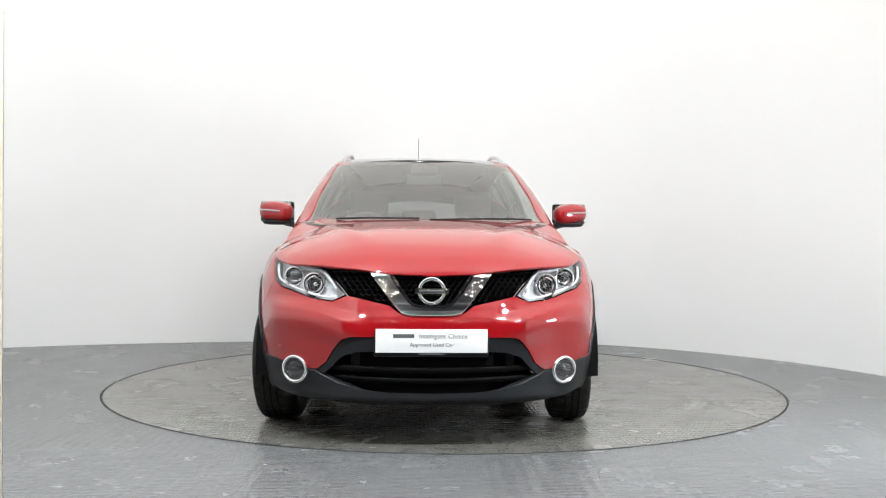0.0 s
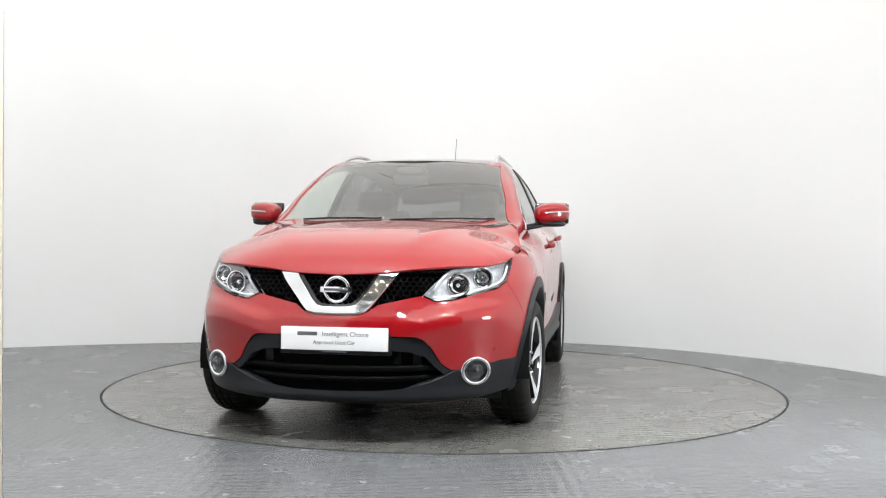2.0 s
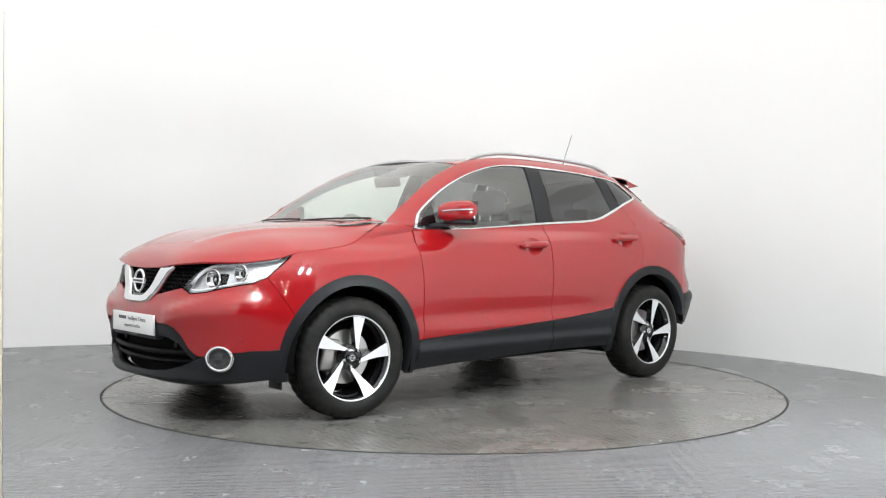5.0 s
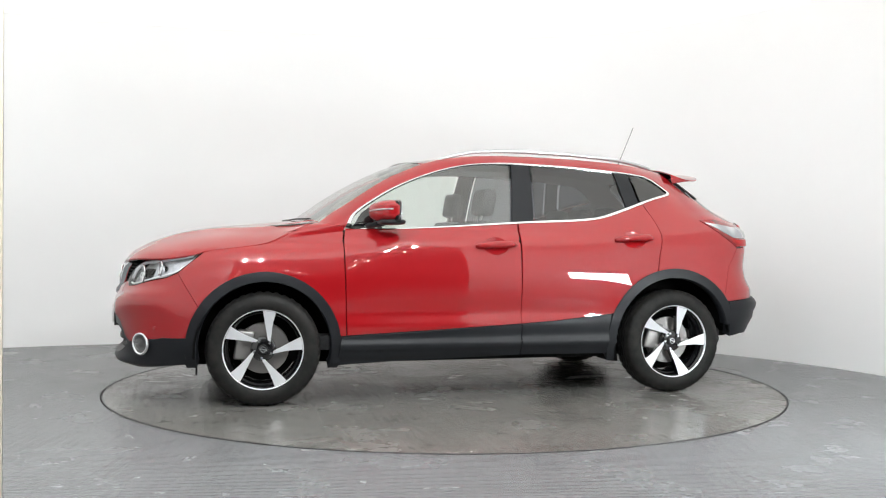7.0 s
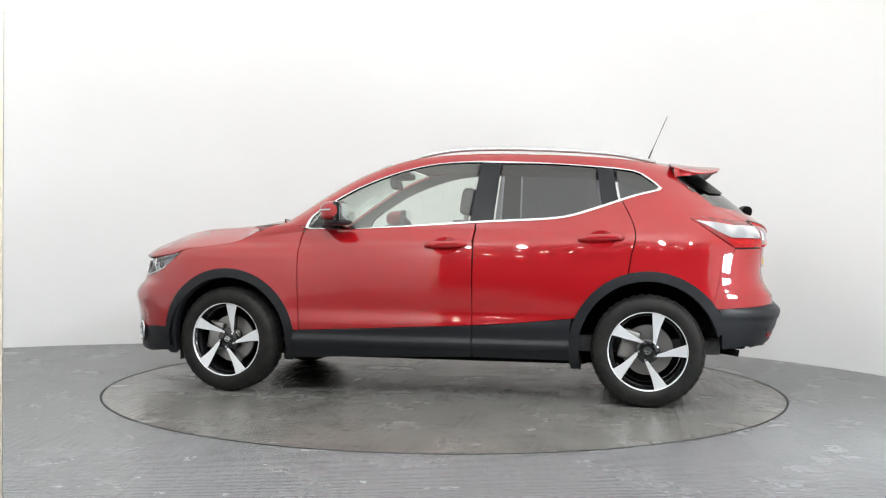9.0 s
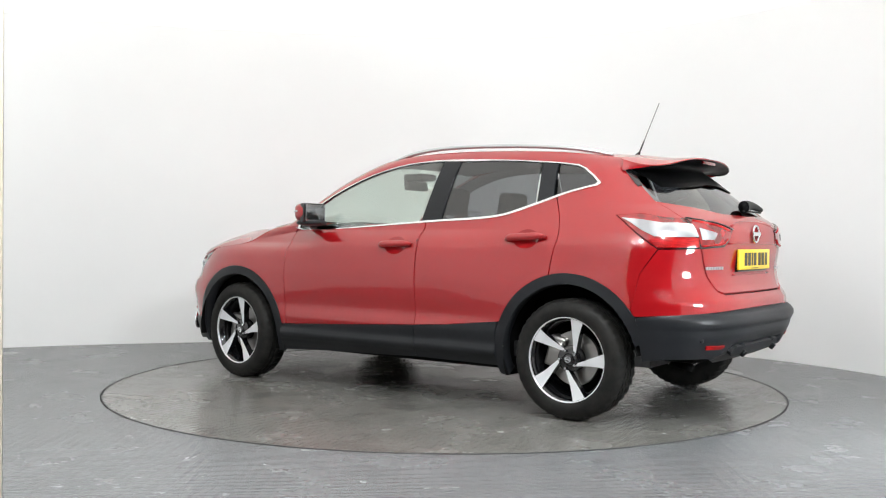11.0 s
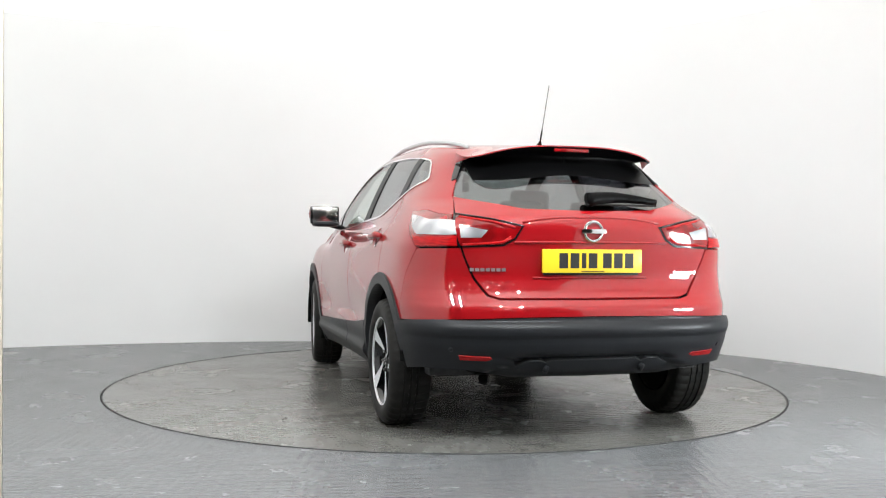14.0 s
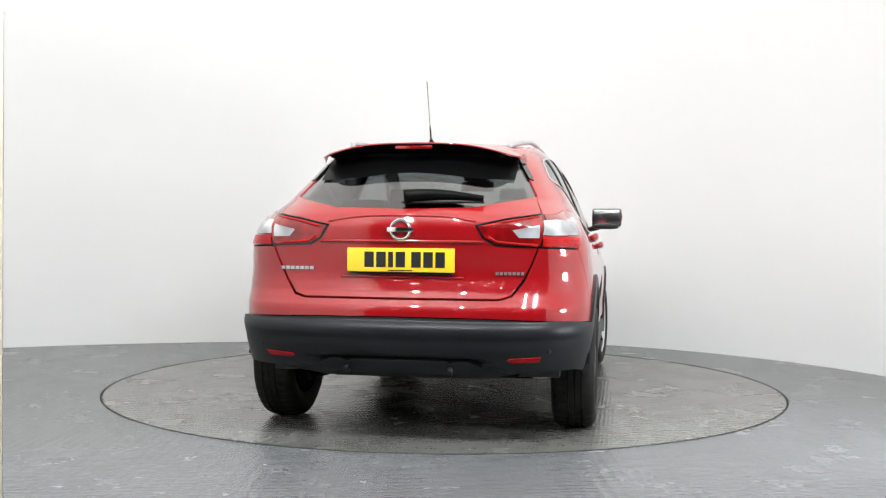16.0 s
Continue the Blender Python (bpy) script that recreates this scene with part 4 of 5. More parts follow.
def dish(name, m, prof, material, parent, label="", n=36):
    """A turned bowl about z: (radius, height) pairs."""
    bm = bmesh.new()
    rows = [[bm.verts.new((r * math.cos(2 * math.pi * k / n), r * math.sin(2 * math.pi * k / n), h)) for k in range(n)] for r, h in prof]
    for a, b in zip(rows, rows[1:]):
        for k in range(n):
            bm.faces.new((a[k], a[(k + 1) % n], b[(k + 1) % n], b[k]))
    bm.faces.new(rows[-1])
    bmesh.ops.transform(bm, matrix=m, verts=bm.verts)
    bmesh.ops.recalc_face_normals(bm, faces=bm.faces)
    return part(name, bm, material, parent, label)


def words(name, text, size, m, material, parent, label=""):
    cu = bpy.data.curves.new(name, "FONT")
    cu.body, cu.size, cu.align_x, cu.align_y, cu.extrude = text, size, "CENTER", "CENTER", 0.0006
    tmp = bpy.data.objects.new(name, cu)
    me = bpy.data.meshes.new_from_object(tmp)
    bpy.data.objects.remove(tmp)
    me.materials.clear()
    me.materials.append(material)
    ob = new(name, me)
    ob.parent, ob.matrix_basis = parent, m
    if label:
        tagged(ob, label)
    return ob


def front_end():
    c = car
    # headlights
    lo = [F(.405, .724), F(.47, .694), F(.56, .704), F(.664, .734)] + side([(1.88, .754), (1.815, .784), (1.74, .847), (1.665, .911), (1.80, .894)]) + [F(.66, .874), F(.60, .868), F(.53, .858), F(.47, .797)]
    lens = panel("headlight", lo, LENS, c, "clear headlight lens", depth=0.004, lift=0.001)
    for g in lens:
        g.visible_shadow = False
    back = panel("lamp_housing", lo, LAMPGREY, c, "grey metallic headlight housing", lift=-0.045, depth=0.0, gap=0.0)
    rim = panel("lamp_edge", lo, BLACK, c, lift=-0.002, depth=0.045, gap=0.004)
    for o in rim:       # keep the turned-in rim only
        me = o.data
        bm = bmesh.new()
        bm.from_mesh(me)
        bmesh.ops.delete(bm, geom=[f for f in bm.faces if not (len(f.verts) == 4 and max((e.calc_length() for e in f.edges)) > 0.0445 and min(len(e.link_faces) for e in f.edges) == 1 and f.index >= 0 and sum(1 for e in f.edges if len(e.link_faces) == 1) >= 3)], context="FACES")
        bm.to_mesh(me)
        bm.free()
    for s, lens_ob in zip((1, -1), lens):
        for nm, y, z, r in (("projector", .685, .815, .044), ("reflector", .575, .778, .050)):
            p = on_front(s * y, z, -.030)
            m = facing(p, (0.93, 0.20 * s, 0.06))
            dish(nm, m, [(r, .022), (r * .9, .012), (r * .62, .0), (r * .5, -.002)], REFLECTOR, lens_ob, "chrome reflector bowl")
            torus("bezel", m @ Matrix.Translation((0, 0, .02)), r * 1.05, .005, CHROME, lens_ob, "chrome lamp bezel")
            bm = bmesh.new()
            bmesh.ops.create_uvsphere(bm, u_segments=20, v_segments=10, radius=r * (.48 if nm == "projector" else .3), matrix=m @ Matrix.Translation((0, 0, -.006)))
            part("bulb", bm, BLACK if nm == "projector" else REFLECTOR, lens_ob, "dark projector lens" if nm == "projector" else "")
        pts = [on_front(s * y, z, -.016) for y, z in ((.455, .718), (.50, .715), (.56, .724), (.62, .738), (.68, .756))] + [on_side(x, z, -.016, s) for x, z in ((1.85, .785), (1.79, .82), (1.74, .862))]
        tube("light_guide", spline(pts, 3), .006, WHITE, lens_ob, 8, "white daytime light strip")
        pts = [on_front(s * y, z, -.012) for y, z in ((.455, .745), (.49, .80), (.53, .838), (.60, .848))] + [on_side(x, z, -.012, s) for x, z in ((1.88, .862), (1.80, .876), (1.73, .89))]
        tube("lamp_brow", spline(pts, 3), .007, LAMPGREY, lens_ob, 8, flat=1.4)
    # grille honeycomb
    gp = [(0, .64), (.165, .655), (.21, .69), (.405, .735), (.50, .82), (.515, .845), (0, .845)]

    def inside(y, z):
        y, hit = abs(y), False
        for i in range(len(gp)):
            (a, b), (d, e) = gp[i - 1], gp[i]
            if (b > z) != (e > z) and y < a + (z - b) / (e - b) * (d - a):
                hit = not hit
        return hit
    bm = bmesh.new()

    def bar(y0, z0, y1, z1, r=.0032):
        if not (inside(y0, z0) and inside(y1, z1)):
            return
        a, b = on_front(y0, z0, -.018), on_front(y1, z1, -.018)
        d = (b - a).normalized()
        up = Vector((1, 0, 0))
        sd = d.cross(up).normalized() * r
        v = [bm.verts.new(q) for q in (a - sd, b - sd, b + sd, a + sd, a - sd - up * .018, b - sd - up * .018, b + sd - up * .018, a + sd - up * .018)]
        for f in ((0, 1, 2, 3), (4, 5, 1, 0), (3, 2, 6, 7)):
            bm.faces.new([v[i] for i in f])
    hx, hz = .030, .0215
    for j in range(-1, 11):
        for i in range(-18, 19):
            y, z = i * hx + (hx / 2 if j % 2 else 0), .64 + j * hz
            bar(y - hx / 2, z + .005, y, z - .003)
            bar(y, z - .003, y + hx / 2, z + .005)
            bar(y - hx / 2, z + .005, y - hx / 2, z + hz - .003)
    bmesh.ops.recalc_face_normals(bm, faces=bm.faces)
    part("grille_mesh", bm, GRILLE, c, "gloss black honeycomb grille", smooth=False)
    # chrome vee and ring badge
    vee = [F(0, .631), F(.10, .633), F(.142, .643), F(.172, .674), F(.292, .830), F(.205, .824), F(.118, .694), F(.092, .669), F(.06, .662), F(0, .661)]
    panel("grille_vee", vee, CHROME, c, "chrome V-shaped grille bar", mid=CENTRE, both=True, lift=.016, depth=.035, gap=0)
    panel("grille_vee_edge", [F(0, .663), F(.06, .664), F(.09, .671), F(.116, .697), F(.203, .826), F(.185, .826), F(.10, .70), F(.075, .682), F(.05, .677), F(0, .676)], BLACK, c, mid=CENTRE, both=True, lift=.004, depth=.03, gap=0)
    m = facing((2.165, 0, .747), (1, 0, .08))
    b = torus("badge", m, .058, .009, CHROME, c, "chrome ring badge", seg=48)
    bm = box_bm(bmesh.new(), -.08, .08, -.014, .014, -.006, .012, .004, m @ pose(0, 0, 0, 0, 0, 0))
    # the bar runs across the car
    ob = crease(part("badge_bar", bm, CHROME, b, "chrome bar across the ring"))
    v0 = (m.to_3x3() @ Vector((1, 0, 0)))
    if abs(v0.y) < 0.5:
        ob.data.transform(m @ Matrix.Rotation(math.pi / 2, 4, "Z") @ m.inverted())
    bm = box_bm(bmesh.new(), .0, .003, -.06, .06, -.006, .006, 0, Matrix.Translation((2.175, 0, .748)))
    part("badge_lettering", bm, GREYINK, b, "plain dark bar for lettering")
    # number plate holder with the dealer's plate
    pl = boxed("front_plate", (2.196, 2.208, -.262, .262, .461, .571), WHITE, c, .003, label="white show plate with grey lettering")
    boxed("plate_backing", (2.150, 2.194, -.27, .27, .440, .55), PLASTIC, c, .004)
    boxed("word_bar", (2.2083, 2.2089, -.180, -.082, .530, .548), GREYINK, pl, 0)
    words("plate_line", "Intelligent Choice", .032, pose(2.2085, .055, .538, 90, 0, 90), GREYINK, pl)
    words("plate_line", "Approved Used Car", .025, pose(2.2085, .0, .498, 90, 0, 90), GREYINK, pl)
    boxed("plate_strip", (2.198, 2.2086, -.06, .06, .452, .458), GREYINK, pl, 0)
    # intake bars and cooler
    for z, back, r in ((.368, .010, .008), (.318, .02, .007)):
        pts = [on_front(y, z + .012 * (abs(y) / .5) ** 2, -back - .02) for y in [k * .05 - .5 for k in range(21)]]
        tube("intake_slat", pts, r, GRILLE, c, 8, "black intake slat", 1.8)
    boxed("radiator", (2.03, 2.06, -.42, .42, .30, .455), DARK, c, .004, label="dark radiator behind the intake")
    for k in range(6):
        boxed("cooler_fin", (2.062, 2.075, -.14, .20, .395 + .009 * k, .399 + .009 * k), STEEL, c, 0)
    for y in (-.36, -.20, .28, .38):
        boxed("intake_bracket", (2.06, 2.09, y - .02, y + .02, .39, .45), PLASTIC, c, .004)
    # fog lamps
    for s in (1, -1):
        p = on_front(s * .648, .362, 0.009)
        u = F(.648, .362)
        d = normal_at(body_safe, *u, False)
        d = Vector((d.x + .18, d.y * s, 0))
        m = facing(p, d) @ Matrix.Diagonal((1.18, 1, 1, 1))
        fo = torus("fog_lamp", m, .060, .0085, CHROME, c, "fog lamp in a chrome ring", sx=1.0, sy=1.0)
        dish("fog_recess", m, [(.056, .003), (.050, .001), (.036, -.001), (.01, -.001)], BLACK, fo)
        dish("fog_lens", m @ Matrix.Translation((0, 0, -.001)), [(.036, .0), (.033, .012), (.02, .017), (.004, .018)], LENS, fo, "clear fog lens")
        dish("fog_reflector", m @ Matrix.Translation((0, 0, .001)), [(.015, .002), (.011, .004), (.004, .006)], BLACK, fo)
        # parking sensor dots
        q = on_front(s * .735, .46, .001)
        u = F(.735, .46)
        dn = normal_at(body_safe, *u, False)
        dish("parking_sensor", facing(q, (dn.x, dn.y * s, dn.z)), [(.011, 0), (.010, .003), (.003, .003)], PAINT, c)
    # scuttle and wipers
    panel("scuttle", [F(0, 1.070), F(.35, 1.066), F(.60, 1.066)] + side([(.985, 1.085)]) + [F(.62, 1.098), F(.4, 1.103), F(0, 1.107)], BLACK, c, "black scuttle panel", mid=CENTRE, both=True, lift=.002, depth=.02, gap=0)
    for a, b in (((.02, 1.094), (.62, 1.102)), ((-.52, 1.096), (-.04, 1.102))):
        pts = [on_front(a[0] + (b[0] - a[0]) * k / 12, a[1] + (b[1] - a[1]) * k / 12, .010 + .004 * math.sin(math.pi * k / 12)) for k in range(13)]
        tube("wiper", pts, .006, PLASTIC, c, 6, "black windscreen wiper")
    # engine bay filler
    boxed("engine_bay", (1.15, 2.0, -.60, .60, .35, .80), DARK, c, .02)


def flanks():
    c = car
    for s, fd, rd in ((1, FDOORS[0], RDOORS[0]), (-1, FDOORS[1], RDOORS[1])):
        for door, x0, x1, z0, z1 in ((fd, .030, -.226, .948, .957), (rd, -.910, -1.177, .992, 1.006)):
            pts = []
            for k in range(15):
                t = k / 14
                arch = min(1, 6 * t, 6 * (1 - t))
                pts.append(on_side(x0 + (x1 - x0) * t, z0 + (z1 - z0) * t, .004 + .026 * math.sin(math.pi / 2 * arch), s))
            tube("door_handle", pts, lambda t: .009 + .007 * min(1, 5 * t, 5 * (1 - t)), PAINT, door, 10, "red painted pull handle", 1.35)
            # scooped cup behind the handle
            xc, zc = x0 + (x1 - x0) * .50, z0 + (z1 - z0) * .5 - .002
            ol = [S(xc + .082 * math.cos(2 * math.pi * k / 28), zc + .055 * math.sin(2 * math.pi * k / 28)) for k in range(28)]
            v, n, f = sheet(ol, gap=0, lift=.0012, depth=.003, lines=([1 + k / 160 for k in range(160)] + [2.0, 2.1], [.85 + .01 * k for k in range(30)]), fine=.3)
            nn = []
            for q, m_ in zip(v, n):
                dx, dz = (q[0] - xc) / .082, (q[2] - zc) / .055
                nn.append((m_ - Vector((dx * .55, 0, dz * .75)) * .8).normalized())
            me = mesh_from("handle_cup", [(a, s * b, d) for a, b, d in v], [Vector((m_.x, s * m_.y, m_.z)) for m_ in nn], f if s > 0 else [q[::-1] for q in f], PAINT, door, "scooped red cup behind the handle")
        # mirror: shaped shell, black foot, glass
        bm = bmesh.new()
        bmesh.ops.create_uvsphere(bm, u_segments=32, v_segments=20, radius=1)
        for v in bm.verts:
            x, y, z = v.co
            f = lambda t, e: math.copysign(abs(t) ** e, t)
            nx, ny, nz = f(x, .75), f(y, .62), f(z, .62)
            nx = nx if nx > 0 else nx * .30
            taper = 1 - .16 * max(ny, 0)
            v.co = (.585 + .108 * nx * (1 - .18 * ny) - .02 * ny, s * (.925 + .108 * ny), 1.157 + .066 * nz * taper + .012 * ny * (1 if nz > 0 else .2))
        if s < 0:
            bmesh.ops.reverse_faces(bm, faces=bm.faces)
        mi = part("door_mirror", bm, PAINT, c, "red door mirror housing on a black foot")
        bm = bmesh.new()
        bmesh.ops.create_uvsphere(bm, u_segments=28, v_segments=12, radius=1)
        for v in bm.verts:
            x, y, z = v.co
            f = lambda t, e: math.copysign(abs(t) ** e, t)
            v.co = (.580 + .082 * f(x, .7), s * (.915 + .096 * f(y, .6)), 1.093 + .020 * f(z, .7))
        part("mirror_base", bm, PLASTIC, mi, "black plastic mirror underside")
        tube("mirror_foot", [(.70, s * .775, 1.065), (.66, s * .81, 1.075), (.62, s * .86, 1.085)], .026, PLASTIC, mi, 10, "", .7)
        gl = boxed("mirror_glass", (.5375, .5425, s * .922 - .090, s * .922 + .090, 1.104, 1.212), REFLECTOR, mi, .002, label="mirror glass")
        boxed("mirror_bezel", (.5430, .580, s * .924 - .106, s * .924 + .106, 1.092, 1.222), BLACK, mi, .018)
        pts = [(.587 + .108 * (max(1 - abs(t * .98) ** 3.2, 0)) ** .45 * (1 - .18 * t) - .02 * t + .002, s * (.925 + .111 * t), 1.160 + .008 * t) for t in [k * .1 - .3 for k in range(14)]]
        tube("indicator_strip", pts, .0032, SATIN, mi, 6, "silver indicator strip", 1.5)
        # roof rail
        pts = [(x, s * (roof_y(max(min(x, .30), -1.46)) - .030), z) for x, z in
               spline([(.20, 1.497), (.13, 1.525), (.0, 1.556), (-.17, 1.574), (-.355, 1.578), (-.72, 1.568), (-1.09, 1.540), (-1.28, 1.512), (-1.37, 1.490)], 4)]
        tube("roof_rail", pts, .013, SATIN, c, 10, "brushed silver roof rail", .95)
        # black sail behind the mirror
        panel("mirror_sail", side([(.800, 1.066), (.74, 1.150), (.66, 1.205), (.655, 1.068)]), BLACK, c, sides=False, lift=.0, depth=.01, gap=.006) if s > 0 else None
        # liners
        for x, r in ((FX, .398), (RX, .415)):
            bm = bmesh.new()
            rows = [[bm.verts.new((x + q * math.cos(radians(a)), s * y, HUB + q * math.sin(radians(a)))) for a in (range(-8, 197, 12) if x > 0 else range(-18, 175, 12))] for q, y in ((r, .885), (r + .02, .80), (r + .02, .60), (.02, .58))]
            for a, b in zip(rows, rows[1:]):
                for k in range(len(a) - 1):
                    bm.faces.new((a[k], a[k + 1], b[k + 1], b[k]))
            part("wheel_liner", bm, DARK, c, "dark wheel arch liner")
        boxed("mud_flap", (1.70, 1.712, s * .68 - .06, s * .68 + .06, .18, .26), PLASTIC, c, .003, label="black rubber air deflector")


def tail_end():
    c = car
    out = side([(-1.82, 1.116), (-1.70, 1.137), (-1.563, 1.131), (-1.63, 1.087), (-1.72, 1.022), (-1.823, .952)]) + [R(.70, .955), R(.663, .956), R(.665, 1.113)]
    la = panel("tail_lamp", out, DEEPRED, c, "red and clear wrap-round tail lamp", lift=.004, depth=.03, gap=.003)
    inn = [R(.655, 1.108), R(.50, 1.082), R(.365, 1.055), R(.40, 1.0), R(.455, .968), R(.655, .959)]
    lb = panel("tail_lamp", inn, DEEPRED, c, "red and clear tailgate lamp", lift=.006, depth=.02, gap=.002)
    cl = side([(-1.600, 1.114), (-1.72, 1.102), (-1.82, 1.085)]) + [R(.72, 1.086), R(.667, 1.080), R(.667, 1.014), R(.72, 1.012)] + side([(-1.80, 1.014), (-1.73, 1.046), (-1.66, 1.086)])
    for o, q in zip(panel("clear_section", cl, CLEARLENS, c, "clear white lamp section", lift=.007, depth=.003, gap=.001), la):
        o.parent = q
    c2 = [R(.652, 1.060), R(.53, 1.036), R(.56, 1.000), R(.652, .999)]
    for o, q in zip(panel("clear_section", c2, CLEARLENS, c, "clear white lamp section", lift=.009, depth=.003, gap=.001), lb):
        o.parent = q
    # bright red bands and a black edge
    for pts, lamps in (([R(.645, 1.098), R(.50, 1.073), R(.40, 1.050)], lb), ([R(.645, .966), R(.50, .976), R(.455, .982), R(.42, 1.005)], lb)):
        for s, q in zip((1, -1), lamps):
            tube("light_band", [(p.x, s * p.y, p.z) for p in (body_safe(*w) + normal_at(body_safe, *w, False) * .005 for w in dense(pts, .03, False))], .007, REDLENS, q, 8, "bright red light band")
    low = side([(-1.775, 1.003), (-1.815, .960)]) + [R(.70, .961), R(.668, .961), R(.668, 1.010), R(.72, 1.007)]
    for o, q in zip(panel("light_band", low, REDLENS, c, "bright red light band", lift=.007, depth=.003, gap=.001), la):
        o.parent = q
    edge = [R(.66, 1.116), R(.50, 1.090), R(.352, 1.060), R(.392, .995), R(.45, .960), R(.66, .951)]
    panel("lamp_gasket", edge, BLACK, c, "black seal round the tailgate lamp", lift=.003, depth=.003, gap=.001)
    # dark edge over the lamp
    for nm, pts in (("lamp_line", [R(.655, 1.112), R(.50, 1.086), R(.36, 1.057)]),):
        for s in (1, -1):
            tube(nm, [(p.x, s * p.y, p.z) for p in (body_safe(*q) + normal_at(body_safe, *q, False) * .008 for q in dense(pts, .03, False))], .004, BLACK, c, 6)
    # spoiler
    SE = table([(-1.9, 1.36), (-1.78, 1.378), (-1.6, 1.415), (-1.44, 1.462), (-1.3, 1.49)])

    def surf(x, y):
        lift_ = .016 * ease((-1.6 - x) / .2)
        return Vector((x, y, RC(x) + lift_ - (RC(x) + lift_ - SE(x)) * (abs(y) / .545) ** 3.0))
    ol = [(-1.462, 0), (-1.79, 0)] + spline([(-1.79, 0), (-1.787, .2), (-1.770, .36), (-1.738, .44), (-1.69, .492), (-1.62, .524), (-1.54, .536)], 4)[1:] + [(-1.49, .538), (-1.462, .528)]
    lines = ([-1.85 + .025 * k for k in range(20)], [-.01 + .025 * k for k in range(26)])
    sp = panel("roof_spoiler", ol, PAINT, c, "red roof spoiler over the rear window", surf=surf, lines=lines, mid=(1, 0.0), both=True, depth=.006)[0]
    panel("spoiler_underside", ol, GRILLE, sp, "gloss black spoiler underside", surf=surf, lines=lines, mid=(1, 0.0), both=True, depth=0, lift=-.007, gap=.001)
    xt = table([(y, x) for x, y in ((-1.79, -.01), (-1.787, .2), (-1.770, .36), (-1.738, .44), (-1.69, .492), (-1.62, .524), (-1.54, .536), (-1.50, .55))])

    def fair(y, t):
        a = surf(xt(abs(y)), abs(y)) - Vector((-.003, 0, .006))
        low = 1.312 - .02 * (y / .5) ** 2 + .010 * math.cos(abs(y) * 9)
        a = a.lerp(on_rear(abs(y), 1.425, .004), ease((abs(y) - .44) / .09))
        # forward under the spoiler, shade put in as black, then down the glass as a black border
        p = a.lerp(on_rear(abs(y), 1.42, .003), 2 * t) if t < .5 else on_rear(abs(y), 1.42 + (low - 1.42) * (2 * t - 1), .003)
        return Vector((p.x, p.y if y >= 0 else -p.y, p.z))
    panel("spoiler_shade_border", [(0, 0), (.505, 0), (.505, 1), (0, 1)], GRILLE, sp, "black glass border with the shade under the spoiler painted in", surf=fair, lines=([-.01 + .03 * k for k in range(20)], [k / 6 for k in range(7)]), mid=(0, 0.0), both=True, depth=0, gap=0, fine=.05)
    panel("spoiler_fin", [R(.50, 1.415), R(.53, 1.395), R(.572, 1.325), R(.588, 1.293), R(.565, 1.303), R(.53, 1.36)], BLACK, c, "gloss black spoiler side fin", lift=.006, depth=.012, gap=0)

    rim = [(-1.48, .534), (-1.54, .536), (-1.62, .524), (-1.69, .492)]

    def cheek(q, t):
        q = min(max(q, 0.0), 1.0) * 3
        k = min(int(q), 2)
        (x0, y0), (x1, y1) = rim[k], rim[k + 1]
        a = surf(x0 + (x1 - x0) * (q - k), y0 + (y1 - y0) * (q - k)) - Vector((0, .001, .003))
        return a.lerp(on_rear(.548, 1.385, .006).lerp(surf(*rim[-1]), q / 3), t)
    panel("spoiler_cheek", [(0, 0), (.97, 0), (.97, 1), (0, 1)], PAINT, sp, "red end of the spoiler", surf=cheek, lines=([-.01 + .1 * k for k in range(12)], [k / 5 for k in range(6)]), depth=0, gap=0, fine=.1)
    bl = boxed("brake_light", (-1.782, -1.768, -.095, .095, 1.446, 1.462), DEEPRED, sp, .003, label="red high brake light")
    # antenna
    an = tube("antenna", [(-1.334 - .124 * t, 0, 1.545 + .29 * t) for t in (0, .1, .2, .25, .5, .75, 1)], lambda t: .004 if t < .5 else .0022, BLACK, c, 8, "thin black roof antenna")
    tube("antenna_base", [(-1.31, 0, 1.51), (-1.334, 0, 1.545), (-1.356, 0, 1.597)], lambda t: .022 - .034 * min(t, .5), BLACK, an, 10)
    # wiper
    pts = [on_rear(y, z, .03) for y, z in ((.0, 1.170), (-.06, 1.178), (-.14, 1.183), (-.22, 1.18), (-.30, 1.172), (-.38, 1.162))]
    wi = tube("rear_wiper", spline(pts, 3), lambda t: .032 - .019 * t, GRILLE, c, 12, "black rear wiper", 1.15)
    tube("blade", [on_rear(y, 1.158, .014) for y in (.01, -.1, -.2, -.3, -.385)], .006, RUBBER, wi, 6)
    # plate, badges as plain bars
    m = lambda y0, y1, z0, z1, x0=-2.062, x1=-2.040: (x0, x1, y0, y1, z0, z1)
    pl = boxed("rear_plate", m(-.262, .262, .834, .948, -2.058, -2.046), YELLOW, c, .003, label="yellow rear plate with plain black bars")
    boxed("plate_backing", m(-.25, .25, .822, .94, -2.0455, -2.01), PLASTIC, c, .003)
    x = .176
    for k in range(7):
        w = .024 if k == 2 else .046
        boxed("plate_bar", m(x - w, x, .856, .930, -2.0592, -2.0585), INK, pl, 0)
        x -= w + (.030 if k == 3 else .0125)
    boxed("plate_strip", m(-.06, .06, .839, .844, -2.0592, -2.0585), INK, pl, 0)
    p = on_rear(0, 1.036, .006)
    mm = facing(p, (-1, 0, .0))
    b = torus("badge", mm, .047, .0075, CHROME, c, "chrome ring badge", seg=40)
    boxed("badge_bar", (p.x - .010, p.x + .004, -.064, .064, 1.025, 1.047), CHROME, b, .003)
